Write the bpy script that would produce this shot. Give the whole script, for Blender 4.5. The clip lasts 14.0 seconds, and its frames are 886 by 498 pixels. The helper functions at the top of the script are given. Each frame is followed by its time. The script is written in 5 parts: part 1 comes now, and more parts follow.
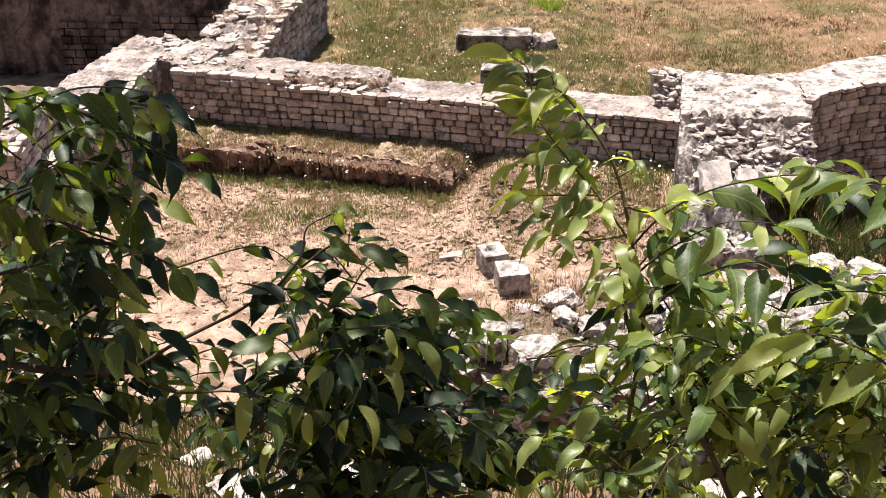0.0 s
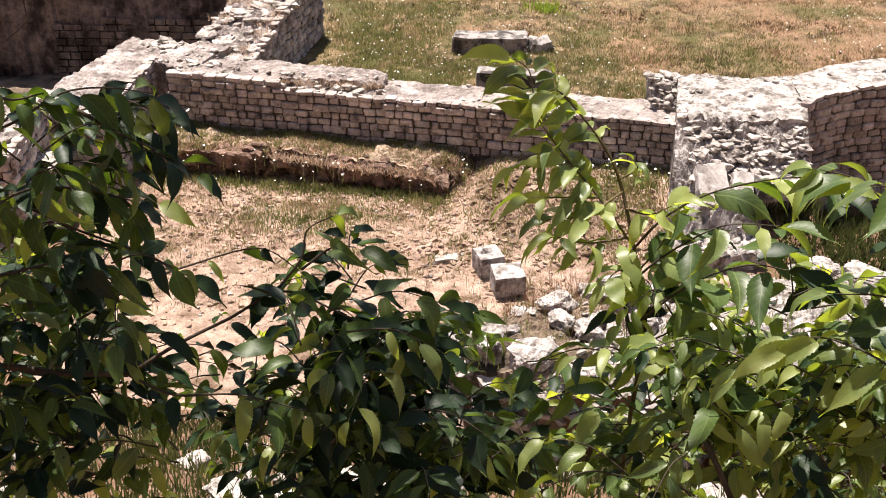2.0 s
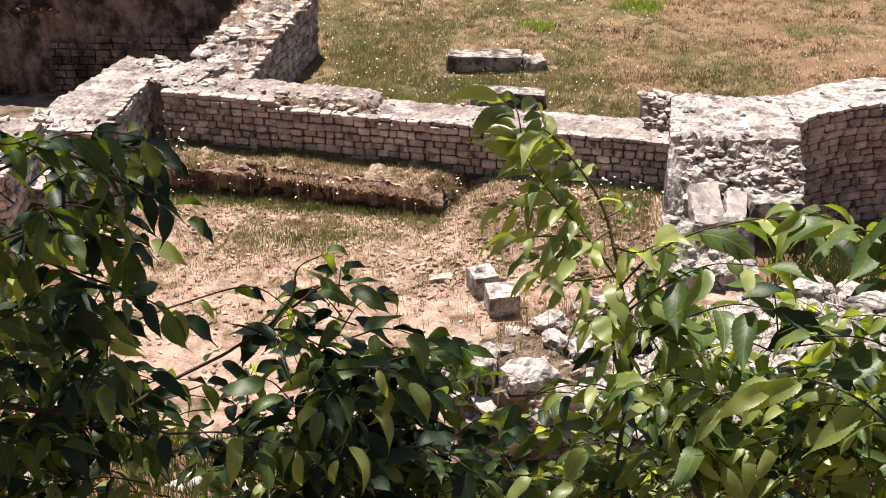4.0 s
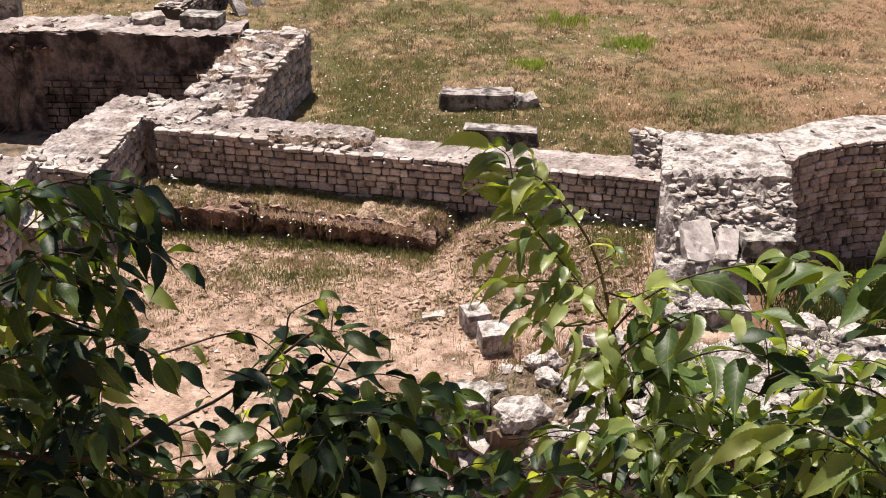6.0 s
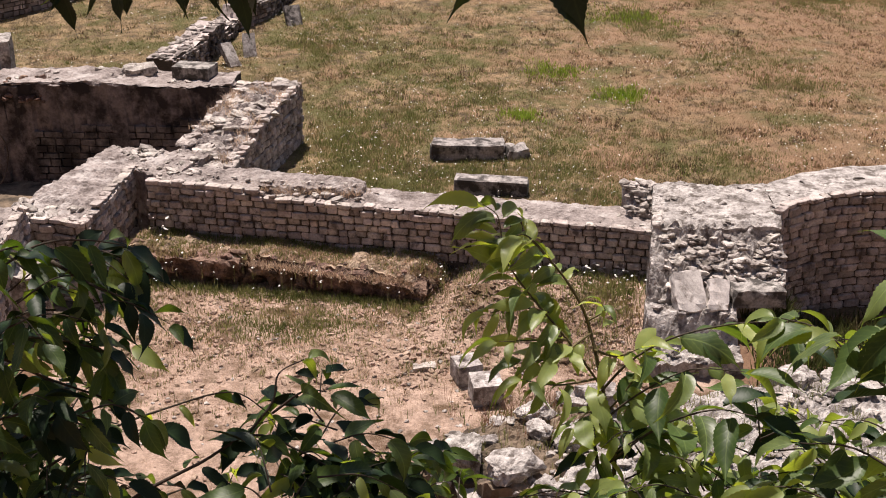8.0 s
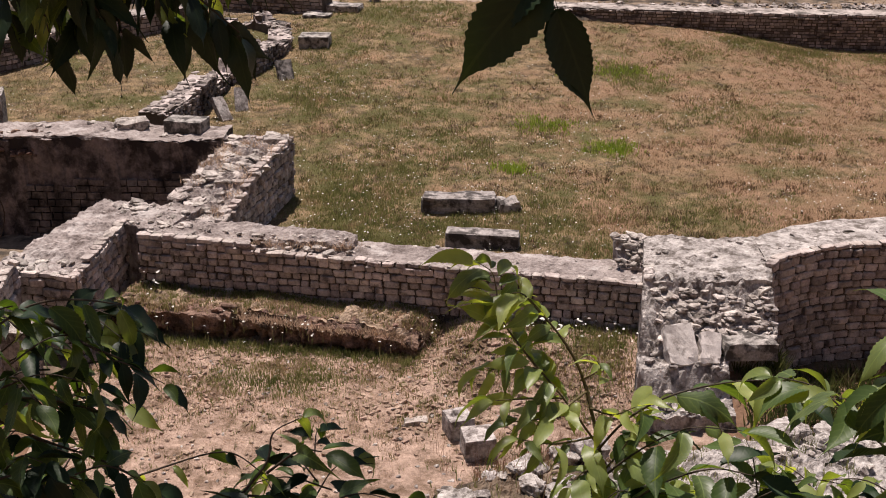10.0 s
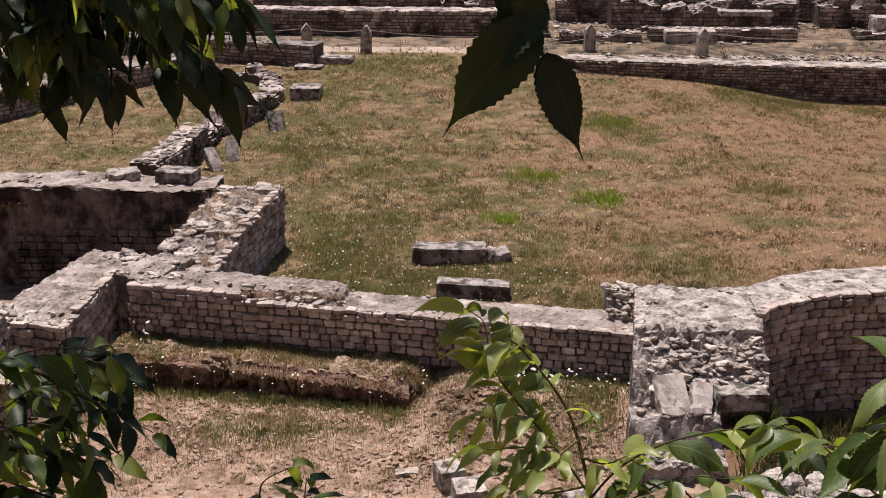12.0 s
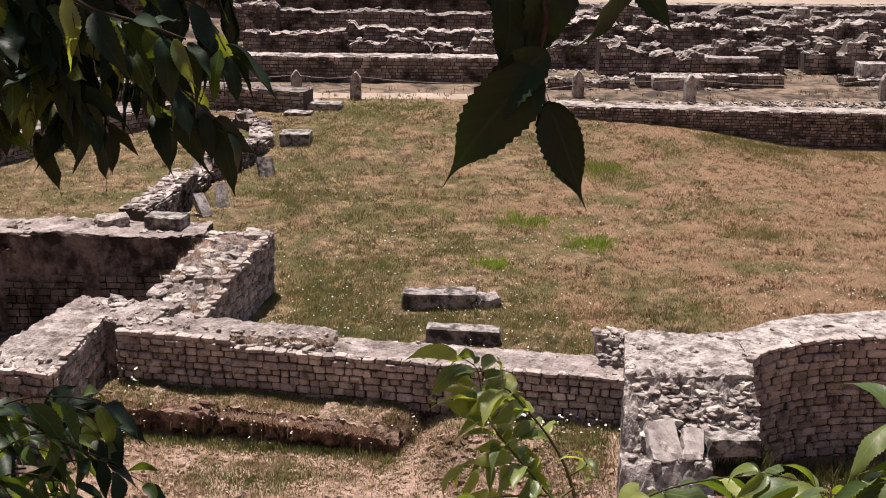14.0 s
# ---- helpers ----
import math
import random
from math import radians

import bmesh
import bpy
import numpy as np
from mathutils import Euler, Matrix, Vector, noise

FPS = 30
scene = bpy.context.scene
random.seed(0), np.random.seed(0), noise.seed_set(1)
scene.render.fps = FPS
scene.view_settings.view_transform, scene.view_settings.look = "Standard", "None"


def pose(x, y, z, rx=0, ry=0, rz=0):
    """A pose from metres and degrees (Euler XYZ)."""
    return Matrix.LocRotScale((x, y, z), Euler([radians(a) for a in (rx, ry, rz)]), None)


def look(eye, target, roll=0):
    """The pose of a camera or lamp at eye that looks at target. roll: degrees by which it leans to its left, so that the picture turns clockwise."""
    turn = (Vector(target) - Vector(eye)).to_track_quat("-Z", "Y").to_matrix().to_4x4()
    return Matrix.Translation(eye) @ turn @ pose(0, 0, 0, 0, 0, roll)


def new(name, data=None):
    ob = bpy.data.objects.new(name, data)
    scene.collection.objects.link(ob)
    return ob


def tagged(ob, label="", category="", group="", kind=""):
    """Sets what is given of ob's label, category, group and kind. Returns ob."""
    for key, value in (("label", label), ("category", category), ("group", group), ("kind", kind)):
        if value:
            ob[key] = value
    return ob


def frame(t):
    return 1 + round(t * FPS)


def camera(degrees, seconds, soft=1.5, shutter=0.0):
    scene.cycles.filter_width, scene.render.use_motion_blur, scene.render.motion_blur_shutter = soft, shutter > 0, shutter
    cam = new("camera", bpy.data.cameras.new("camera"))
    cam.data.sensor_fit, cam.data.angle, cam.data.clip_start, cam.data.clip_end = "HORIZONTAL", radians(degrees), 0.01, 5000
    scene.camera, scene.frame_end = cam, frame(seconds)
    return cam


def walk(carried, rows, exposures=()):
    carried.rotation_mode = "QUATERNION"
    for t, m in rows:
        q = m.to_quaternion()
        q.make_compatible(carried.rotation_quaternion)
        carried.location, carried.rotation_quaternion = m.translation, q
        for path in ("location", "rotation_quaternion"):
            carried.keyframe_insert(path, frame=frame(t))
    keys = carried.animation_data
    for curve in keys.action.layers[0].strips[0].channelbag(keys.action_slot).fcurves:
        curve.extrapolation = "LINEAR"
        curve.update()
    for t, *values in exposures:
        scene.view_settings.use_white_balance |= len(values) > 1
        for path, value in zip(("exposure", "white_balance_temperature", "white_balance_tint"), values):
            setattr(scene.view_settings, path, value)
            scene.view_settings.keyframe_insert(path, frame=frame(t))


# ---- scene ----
# camera and its walk
cam = camera(38.886, 14.0, soft=1.0)
walk(cam, [
    (0.0, pose(0.0000, 0.0000, 6.5000, 61.500, 0.044, -0.000)),
    (0.5, pose(-0.0072, 0.0094, 6.4962, 61.505, -0.029, -0.038)),
    (1.0, pose(-0.0162, 0.0172, 6.4880, 61.531, -0.070, -0.104)),
    (1.5, pose(-0.0176, 0.0133, 6.4856, 61.577, -0.120, -0.141)),
    (2.0, pose(-0.0163, 0.0102, 6.4926, 61.633, -0.143, -0.185)),
    (2.5, pose(-0.0105, 0.0155, 6.5191, 61.669, -0.120, -0.224)),
    (3.0, pose(-0.0019, 0.0125, 6.5407, 61.794, -0.125, -0.258)),
    (5.5, pose(0.0012, 0.0071, 6.5836, 63.401, -0.281, -0.624)),
    (6.0, pose(0.0023, 0.0108, 6.5915, 63.887, -0.278, -0.704)),
    (6.5, pose(0.0055, 0.0148, 6.5969, 64.412, -0.312, -0.806)),
    (7.0, pose(0.0082, 0.0162, 6.6035, 64.954, -0.328, -0.903)),
    (7.5, pose(0.0101, 0.0187, 6.6112, 65.519, -0.377, -0.981)),
    (8.0, pose(0.0082, 0.0241, 6.6144, 66.103, -0.398, -1.077)),
    (10.5, pose(-0.0050, 0.0334, 6.6286, 69.089, -0.531, -1.604)),
    (11.0, pose(-0.0043, 0.0349, 6.6256, 69.682, -0.566, -1.697)),
    (11.5, pose(-0.0046, 0.0302, 6.6202, 70.254, -0.578, -1.807)),
    (12.0, pose(-0.0040, 0.0302, 6.6214, 70.803, -0.605, -1.916)),
    (12.5, pose(-0.0043, 0.0319, 6.6230, 71.318, -0.623, -2.041)),
    (13.0, pose(-0.0060, 0.0361, 6.6257, 71.819, -0.680, -2.158)),
    (13.5, pose(-0.0096, 0.0413, 6.6260, 72.328, -0.722, -2.282)),
    (14.0, pose(-0.0131, 0.0436, 6.6207, 72.870, -0.684, -2.414)),
], exposures=[(0.0, 1.21, 6600, 15), (3.0, 1.14, 6600, 15), (8.0, 0.57, 6600, 18), (11.0, 0.28, 6600, 20), (14.0, 0.52, 6600, 20)])

# world and sun
SUN_DIR = Vector((-0.11, 0.34, 0.93)).normalized()
world = bpy.data.worlds.new("sky")
scene.world = world
world.use_nodes = True
sky = world.node_tree.nodes.new("ShaderNodeTexSky")
sky.sky_type, sky.sun_disc = "NISHITA", False
sky.sun_elevation = math.asin(SUN_DIR.z)
sky.sun_rotation = math.atan2(SUN_DIR.x, SUN_DIR.y)
sky.air_density, sky.dust_density = 1.0, 1.5
background = world.node_tree.nodes["Background"]
background.inputs["Strength"].default_value = 0.05
world.node_tree.links.new(sky.outputs[0], background.inputs["Color"])
sun = new("sun", bpy.data.lights.new("sun", "SUN"))
sun.data.energy, sun.data.angle, sun.data.color = 5.0, radians(0.55), (1.0, 0.94, 0.85)
sun.matrix_world = look((-6, 10, 20), Vector((-6, 10, 20)) - SUN_DIR)


# materials
def surface(name, low, high, patch=1.2, grain=22.0, rough=0.9, bump=0.5, vary=0.3, stain=None, stain_at=0.6, stain_scale=2.5, depth=0.012, thin=0.0, sharp=0.15, drift=None):
    """Two colours mixed at two scales by place, a stain with its own shape, fine relief, and a shift from piece to piece."""
    m = bpy.data.materials.new(name)
    m.use_nodes = True
    t = m.node_tree
    n, l = t.nodes, t.links
    shader = n["Principled BSDF"]
    geo = n.new("ShaderNodeNewGeometry")

    def noise_at(scale, detail=5.0, roughness=0.6):
        k = n.new("ShaderNodeTexNoise")
        k.inputs["Scale"].default_value, k.inputs["Detail"].default_value, k.inputs["Roughness"].default_value = scale, detail, roughness
        l.new(geo.outputs["Position"], k.inputs["Vector"])
        return k.outputs["Fac"]

    def calc(op, a, b):
        k = n.new("ShaderNodeMath")
        k.operation = op
        for i, v in enumerate((a, b)):
            if isinstance(v, (int, float)):
                k.inputs[i].default_value = v
            else:
                l.new(v, k.inputs[i])
        return k.outputs[0]

    def ramp(fac, a, b, lo=0.35, hi=0.65):
        k = n.new("ShaderNodeValToRGB")
        k.color_ramp.elements[0].position, k.color_ramp.elements[1].position = lo, hi
        k.color_ramp.elements[0].color, k.color_ramp.elements[1].color = (*a, 1), (*b, 1)
        l.new(fac, k.inputs["Fac"])
        return k.outputs["Color"]

    big, fine = noise_at(patch), noise_at(grain, 6.0, 0.7)
    both = calc("ADD", calc("MULTIPLY", big, 0.55), calc("MULTIPLY", fine, 0.45))
    colour = ramp(both, low, high, 0.5 - sharp, 0.5 + sharp)
    if stain:
        mix = n.new("ShaderNodeMix")
        mix.data_type = "RGBA"
        l.new(ramp(noise_at(stain_scale, 8.0, 0.65), (0, 0, 0), (1, 1, 1), stain_at - 0.06, stain_at + 0.06), mix.inputs["Factor"])
        l.new(colour, mix.inputs["A"])
        mix.inputs["B"].default_value = (*stain, 1)
        colour = mix.outputs["Result"]
    if drift:
        wide = n.new("ShaderNodeMix")
        wide.data_type = "RGBA"
        axes = n.new("ShaderNodeSeparateXYZ")
        l.new(geo.outputs["Position"], axes.inputs[0])
        slow = calc("MULTIPLY", calc("MINIMUM", calc("MAXIMUM", calc("SUBTRACT", axes.outputs[0], 2.0), -4.0), 7.0), 0.022)
        l.new(ramp(calc("ADD", noise_at(drift[1], 7.0, 0.62), slow), (0, 0, 0), (0.75, 0.75, 0.75), drift[2] - 0.09, drift[2] + 0.09), wide.inputs["Factor"])
        l.new(colour, wide.inputs["A"])
        wide.inputs["B"].default_value = (*drift[0], 1)
        colour = wide.outputs["Result"]
    if vary:
        info = n.new("ShaderNodeObjectInfo")
        shift = calc("ADD", info.outputs["Random"], geo.outputs["Random Per Island"])
        hsv = n.new("ShaderNodeHueSaturation")
        l.new(calc("ADD", calc("MULTIPLY", calc("FRACT", shift, 0), vary), 1 - vary / 2), hsv.inputs["Value"])
        l.new(calc("ADD", calc("MULTIPLY", calc("FRACT", calc("MULTIPLY", shift, 7.3), 0), 0.024), 0.488), hsv.inputs["Hue"])
        l.new(colour, hsv.inputs["Color"])
        colour = hsv.outputs["Color"]
    l.new(colour, shader.inputs["Base Color"])
    shader.inputs["Roughness"].default_value = rough
    shader.inputs["Specular IOR Level"].default_value = 0.25
    if bump:
        b = n.new("ShaderNodeBump")
        b.inputs["Strength"].default_value, b.inputs["Distance"].default_value = bump, depth
        l.new(both, b.inputs["Height"])
        l.new(b.outputs["Normal"], shader.inputs["Normal"])
    if thin:
        through_light, mixed = n.new("ShaderNodeBsdfTranslucent"), n.new("ShaderNodeMixShader")
        l.new(colour, through_light.inputs["Color"])
        mixed.inputs["Fac"].default_value = thin
        l.new(shader.outputs[0], mixed.inputs[1])
        l.new(through_light.outputs[0], mixed.inputs[2])
        l.new(mixed.outputs[0], n["Material Output"].inputs["Surface"])
    return m


def leaf_surface(name, low, high, see_through=0.42, gloss=0.42, vein_light=0.4, sheen=0.5):
    """A leaf: veined, shiny above, and letting light through."""
    m = bpy.data.materials.new(name)
    m.use_nodes = True
    t = m.node_tree
    n, l = t.nodes, t.links
    shader, out = n["Principled BSDF"], n["Material Output"]

    def calc(op, a, b):
        k = n.new("ShaderNodeMath")
        k.operation = op
        for i, v in enumerate((a, b)):
            if isinstance(v, (int, float)):
                k.inputs[i].default_value = v
            else:
                l.new(v, k.inputs[i])
        return k.outputs[0]

    uv = n.new("ShaderNodeUVMap")
    split = n.new("ShaderNodeSeparateXYZ")
    l.new(uv.outputs[0], split.inputs[0])
    across = calc("ABSOLUTE", calc("SUBTRACT", split.outputs[0], 0.5), 0)
    veins = calc("SINE", calc("MULTIPLY", calc("SUBTRACT", split.outputs[1], calc("MULTIPLY", across, 0.55)), 50.0), 0)
    vein = calc("POWER", calc("ADD", calc("MULTIPLY", veins, 0.5), 0.5), 6.0)
    rib = calc("LESS_THAN", across, 0.025)
    line = calc("MAXIMUM", calc("MULTIPLY", vein, 0.35), rib)
    geo, info = n.new("ShaderNodeNewGeometry"), n.new("ShaderNodeObjectInfo")
    shift = calc("FRACT", calc("ADD", info.outputs["Random"], geo.outputs["Random Per Island"]), 0)
    spots = n.new("ShaderNodeTexNoise")
    spots.inputs["Scale"].default_value, spots.inputs["Detail"].default_value = 22.0, 5.0
    l.new(geo.outputs["Position"], spots.inputs["Vector"])
    k = n.new("ShaderNodeValToRGB")
    k.color_ramp.elements[0].color, k.color_ramp.elements[1].color = (*low, 1), (*high, 1)
    l.new(calc("ADD", calc("MULTIPLY", shift, 0.7), calc("SUBTRACT", calc("MULTIPLY", spots.outputs["Fac"], 0.8), 0.22)), k.inputs["Fac"])
    mix = n.new("ShaderNodeMix")
    mix.data_type = "RGBA"
    l.new(calc("MULTIPLY", line, vein_light), mix.inputs["Factor"])
    l.new(k.outputs["Color"], mix.inputs["A"])
    mix.inputs["B"].default_value = (0.24, 0.32, 0.1, 1)
    l.new(mix.outputs["Result"], shader.inputs["Base Color"])
    shader.inputs["Roughness"].default_value = gloss
    shader.inputs["Specular IOR Level"].default_value = sheen
    b = n.new("ShaderNodeBump")
    b.inputs["Strength"].default_value, b.inputs["Distance"].default_value = 0.3, 0.002
    l.new(calc("SUBTRACT", spots.outputs["Fac"], calc("MULTIPLY", line, 0.5)), b.inputs["Height"])
    l.new(b.outputs["Normal"], shader.inputs["Normal"])
    thin = n.new("ShaderNodeBsdfTranslucent")
    warm = n.new("ShaderNodeMix")
    warm.data_type, warm.blend_type = "RGBA", "MULTIPLY"
    warm.inputs["Factor"].default_value = 1.0
    l.new(mix.outputs["Result"], warm.inputs["A"])
    warm.inputs["B"].default_value = (2.4, 2.3, 0.52, 1)
    l.new(warm.outputs["Result"], thin.inputs["Color"])
    both = n.new("ShaderNodeMixShader")
    both.inputs["Fac"].default_value = see_through
    l.new(shader.outputs[0], both.inputs[1])
    l.new(thin.outputs[0], both.inputs[2])
    l.new(both.outputs[0], out.inputs["Surface"])
    return m


LIMESTONE = surface("limestone", (0.16, 0.135, 0.117), (0.57, 0.515, 0.465), 5.0, 26, 0.9, 1.0, 0.5, (0.095, 0.078, 0.067), 0.57, 9, 0.02, sharp=0.12)
FACING = surface("facing_stone", (0.215, 0.176, 0.156), (0.57, 0.50, 0.45), 4.5, 30, 0.92, 1.0, 0.6, (0.10, 0.082, 0.07), 0.60, 6, 0.015, sharp=0.13)
MORTAR = surface("mortar", (0.115, 0.09, 0.08), (0.41, 0.355, 0.325), 3.5, 22, 0.95, 1.0, 0.0, (0.47, 0.425, 0.395), 0.585, 2.6, 0.05, sharp=0.12)
WHITE_MORTAR = surface("white_mortar", (0.18, 0.157, 0.142), (0.60, 0.555, 0.515), 4.0, 22, 0.95, 1.0, 0.0, (0.13, 0.11, 0.095), 0.55, 6, 0.05, sharp=0.13)
# dirt of the joints, with the gaps' shade put into the same colour
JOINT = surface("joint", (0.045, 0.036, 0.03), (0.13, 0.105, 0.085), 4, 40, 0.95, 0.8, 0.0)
WHITE_STONE = surface("white_stone", (0.19, 0.166, 0.15), (0.56, 0.515, 0.475), 6.0, 24, 0.88, 1.0, 0.3, (0.12, 0.10, 0.086), 0.555, 7, 0.03, sharp=0.13)
PALE_BLOCK = surface("pale_block", (0.34, 0.305, 0.28), (0.66, 0.61, 0.565), 5.0, 26, 0.88, 0.8, 0.2, (0.17, 0.145, 0.125), 0.6, 7, 0.02)
# wide dark stain puts the shade of the block fronts into the colour
GREY_BLOCK = surface("grey_block", (0.15, 0.134, 0.122), (0.5, 0.46, 0.42), 6, 30, 0.88, 0.9, 0.2, (0.06, 0.053, 0.047), 0.51, 5, 0.02)
# mottled wall colour lowered to carry the shade that lies on it
SHADED_WALL = surface("shaded_wall", (0.05, 0.041, 0.037), (0.30, 0.25, 0.225), 3.2, 14, 0.95, 1.0, 0.3, (0.035, 0.029, 0.026), 0.52, 1.8, 0.05)
RED_MORTAR = surface("red_mortar", (0.10, 0.057, 0.043), (0.35, 0.23, 0.172), 6.0, 30, 0.95, 1.0, 0.35, (0.07, 0.046, 0.036), 0.55, 4, 0.06, sharp=0.11)
FIELD = surface("dry_field", (0.05, 0.036, 0.02), (0.315, 0.222, 0.122), 3.2, 30, 1.0, 1.0, 0.0, (0.10, 0.09, 0.033), 0.53, 0.9, 0.07, sharp=0.1, drift=((0.252, 0.152, 0.091), 0.8, 0.56))
STRAW_FLOOR = surface("straw_floor", (0.165, 0.112, 0.076), (0.54, 0.395, 0.302), 5.0, 34, 1.0, 1.0, 0.2, (0.13, 0.085, 0.05), 0.57, 2.0, 0.04, sharp=0.14)
SOIL = surface("red_soil", (0.085, 0.045, 0.028), (0.24, 0.145, 0.09), 1.8, 18, 1.0, 1.0, 0.0, (0.3, 0.22, 0.155), 0.62, 4, 0.04)
GRAVEL = surface("pale_path", (0.27, 0.215, 0.17), (0.44, 0.36, 0.29), 1.0, 20, 1.0, 0.6, 0.0)
TERRACE_SOIL = surface("terrace_soil", (0.085, 0.062, 0.042), (0.30, 0.225, 0.16), 1.2, 9, 1.0, 1.0, 0.0, (0.05, 0.04, 0.03), 0.53, 1.4, 0.05)
FAR_RUBBLE = surface("far_rubble_stone", (0.14, 0.118, 0.104), (0.5, 0.44, 0.40), 2.5, 14, 0.95, 0.8, 0.9, (0.07, 0.058, 0.05), 0.54, 2.2)
FAR_STONE = surface("far_stone", (0.12, 0.10, 0.092), (0.43, 0.37, 0.335), 2.5, 14, 0.95, 0.6, 1.0, (0.05, 0.042, 0.038), 0.56, 1.4)
BARK = surface("bark", (0.03, 0.022, 0.016), (0.085, 0.065, 0.045), 14, 90, 0.8, 0.6, 0.1)
GREEN_BARK = surface("green_bark", (0.06, 0.045, 0.02), (0.15, 0.125, 0.055), 14, 90, 0.7, 0.4, 0.1)
BLADES = surface("field_blades", (0.105, 0.092, 0.038), (0.352, 0.246, 0.136), 5.0, 14, 0.95, 0.0, 1.0, (0.12, 0.125, 0.04), 0.52, 0.7, thin=0.5, drift=((0.29, 0.178, 0.106), 0.8, 0.56))
STRAW = surface("straw_blades", (0.33, 0.222, 0.145), (0.67, 0.505, 0.37), 1.0, 5, 0.9, 0.0, 0.7, (0.19, 0.125, 0.07), 0.6, 1.5, thin=0.5)
WEEDS = surface("weed_blades", (0.12, 0.145, 0.042), (0.29, 0.275, 0.105), 2.0, 9, 0.9, 0.0, 0.6, (0.38, 0.27, 0.15), 0.61, 1.5, thin=0.5)
DEAD_STEMS = surface("dead_stems", (0.07, 0.048, 0.03), (0.2, 0.13, 0.085), 3.0, 9, 0.9, 0.0, 0.8, thin=0.3)
# weed green darkened so that shade is already in the colour
SHADED_WEEDS = surface("shaded_blades", (0.04, 0.06, 0.016), (0.12, 0.13, 0.04), 2.0, 9, 0.7, 0.0, 0.7, (0.2, 0.14, 0.08), 0.62, 1.5, thin=0.4)
BRIGHT_GRASS = surface("fresh_grass", (0.20, 0.29, 0.03), (0.33, 0.42, 0.06), 2.0, 9, 0.9, 0.0, 0.5, thin=0.5)
PETALS = surface("white_petals", (0.5, 0.49, 0.42), (0.76, 0.75, 0.69), 9, 60, 0.8, 0.0, 0.15)
ROPE = surface("rope", (0.35, 0.31, 0.26), (0.5, 0.46, 0.4), 9, 60, 0.9, 0.2, 0.0)
NICHE = surface("dark_niche", (0.05, 0.045, 0.04), (0.09, 0.08, 0.07), 9, 60, 0.9, 0.2, 0.0)
LEAF = leaf_surface("nettle_tree_leaf", (0.035, 0.066, 0.018), (0.185, 0.235, 0.078), 0.38, 0.42, 0.42, 0.5)
YOUNG_LEAF = leaf_surface("young_leaf", (0.10, 0.15, 0.035), (0.34, 0.385, 0.13), 0.44, 0.42, 0.42, 0.5)
RED_STALK = surface("red_stalks", (0.16, 0.07, 0.04), (0.34, 0.2, 0.12), 4, 20, 0.9, 0.0, 0.5, thin=0.3)
# darker copies of the same leaf, with shade put into the green
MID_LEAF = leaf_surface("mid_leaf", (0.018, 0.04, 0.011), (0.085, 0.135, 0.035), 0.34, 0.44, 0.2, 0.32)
SHADED_LEAF = leaf_surface("shaded_leaf", (0.008, 0.018, 0.007), (0.016, 0.036, 0.011), 0.05, 0.5, 0.04, 0.25)


# building helpers
def empty(name, at, label, category, group="", kind=""):
    ob = new(name)
    ob.location = at
    ob.empty_display_size = 0.1
    return tagged(ob, label, category, group, kind)


def mesh_from(name, bm, material, smooth=False, sides=None):
    me = bpy.data.meshes.new(name)
    bm.to_mesh(me)
    bm.free()
    me.materials.append(material)
    if sides:
        me.materials.append(sides)
    if smooth:
        me.shade_smooth()
    return me


def part(name, bm, material, parent, label="", smooth=False):
    """One mesh, given in world metres, as a part of a thing that stands unturned."""
    base = parent.location.copy()
    up = parent.parent
    while up:
        base += up.location
        up = up.parent
    bmesh.ops.translate(bm, verts=bm.verts, vec=-base)
    ob = new(name, mesh_from(name, bm, material, smooth))
    ob.parent = parent
    return tagged(ob, label)


def solid(name, bm, material, label, category="", kind="", group="", smooth=False, sides=None):
    return tagged(new(name, mesh_from(name, bm, material, smooth, sides)), label, category, group, kind)


def placed(name, me, m, parent, label=""):
    """A piece on shared mesh data, at the world pose m, under a parent."""
    ob = new(name, me)
    ob.parent = parent
    ob.matrix_basis = Matrix.Translation(-parent.location) @ m
    return tagged(ob, label)


def wobble(p, scale, amount):
    return amount * noise.fractal(Vector(p) * scale, 1.0, 2.0, 4)


def stone_mesh(seed, chamfer=0.13, jitter=0.1):
    """A hewn stone of unit size with broken edges, its face towards -y."""
    rnd = random.Random(seed)
    bm = bmesh.new()
    bmesh.ops.create_cube(bm, size=1.0)
    for v in bm.verts:
        v.co += Vector([rnd.uniform(-jitter, jitter) * 0.6 for _ in range(3)])
    bmesh.ops.bevel(bm, geom=bm.edges[:], offset=chamfer, segments=1, affect="EDGES", clamp_overlap=True)
    for v in bm.verts:
        v.co += Vector([rnd.uniform(-1, 1) * 0.04 for _ in range(3)])
    me = bpy.data.meshes.new("stone")
    bm.to_mesh(me)
    bm.free()
    return me


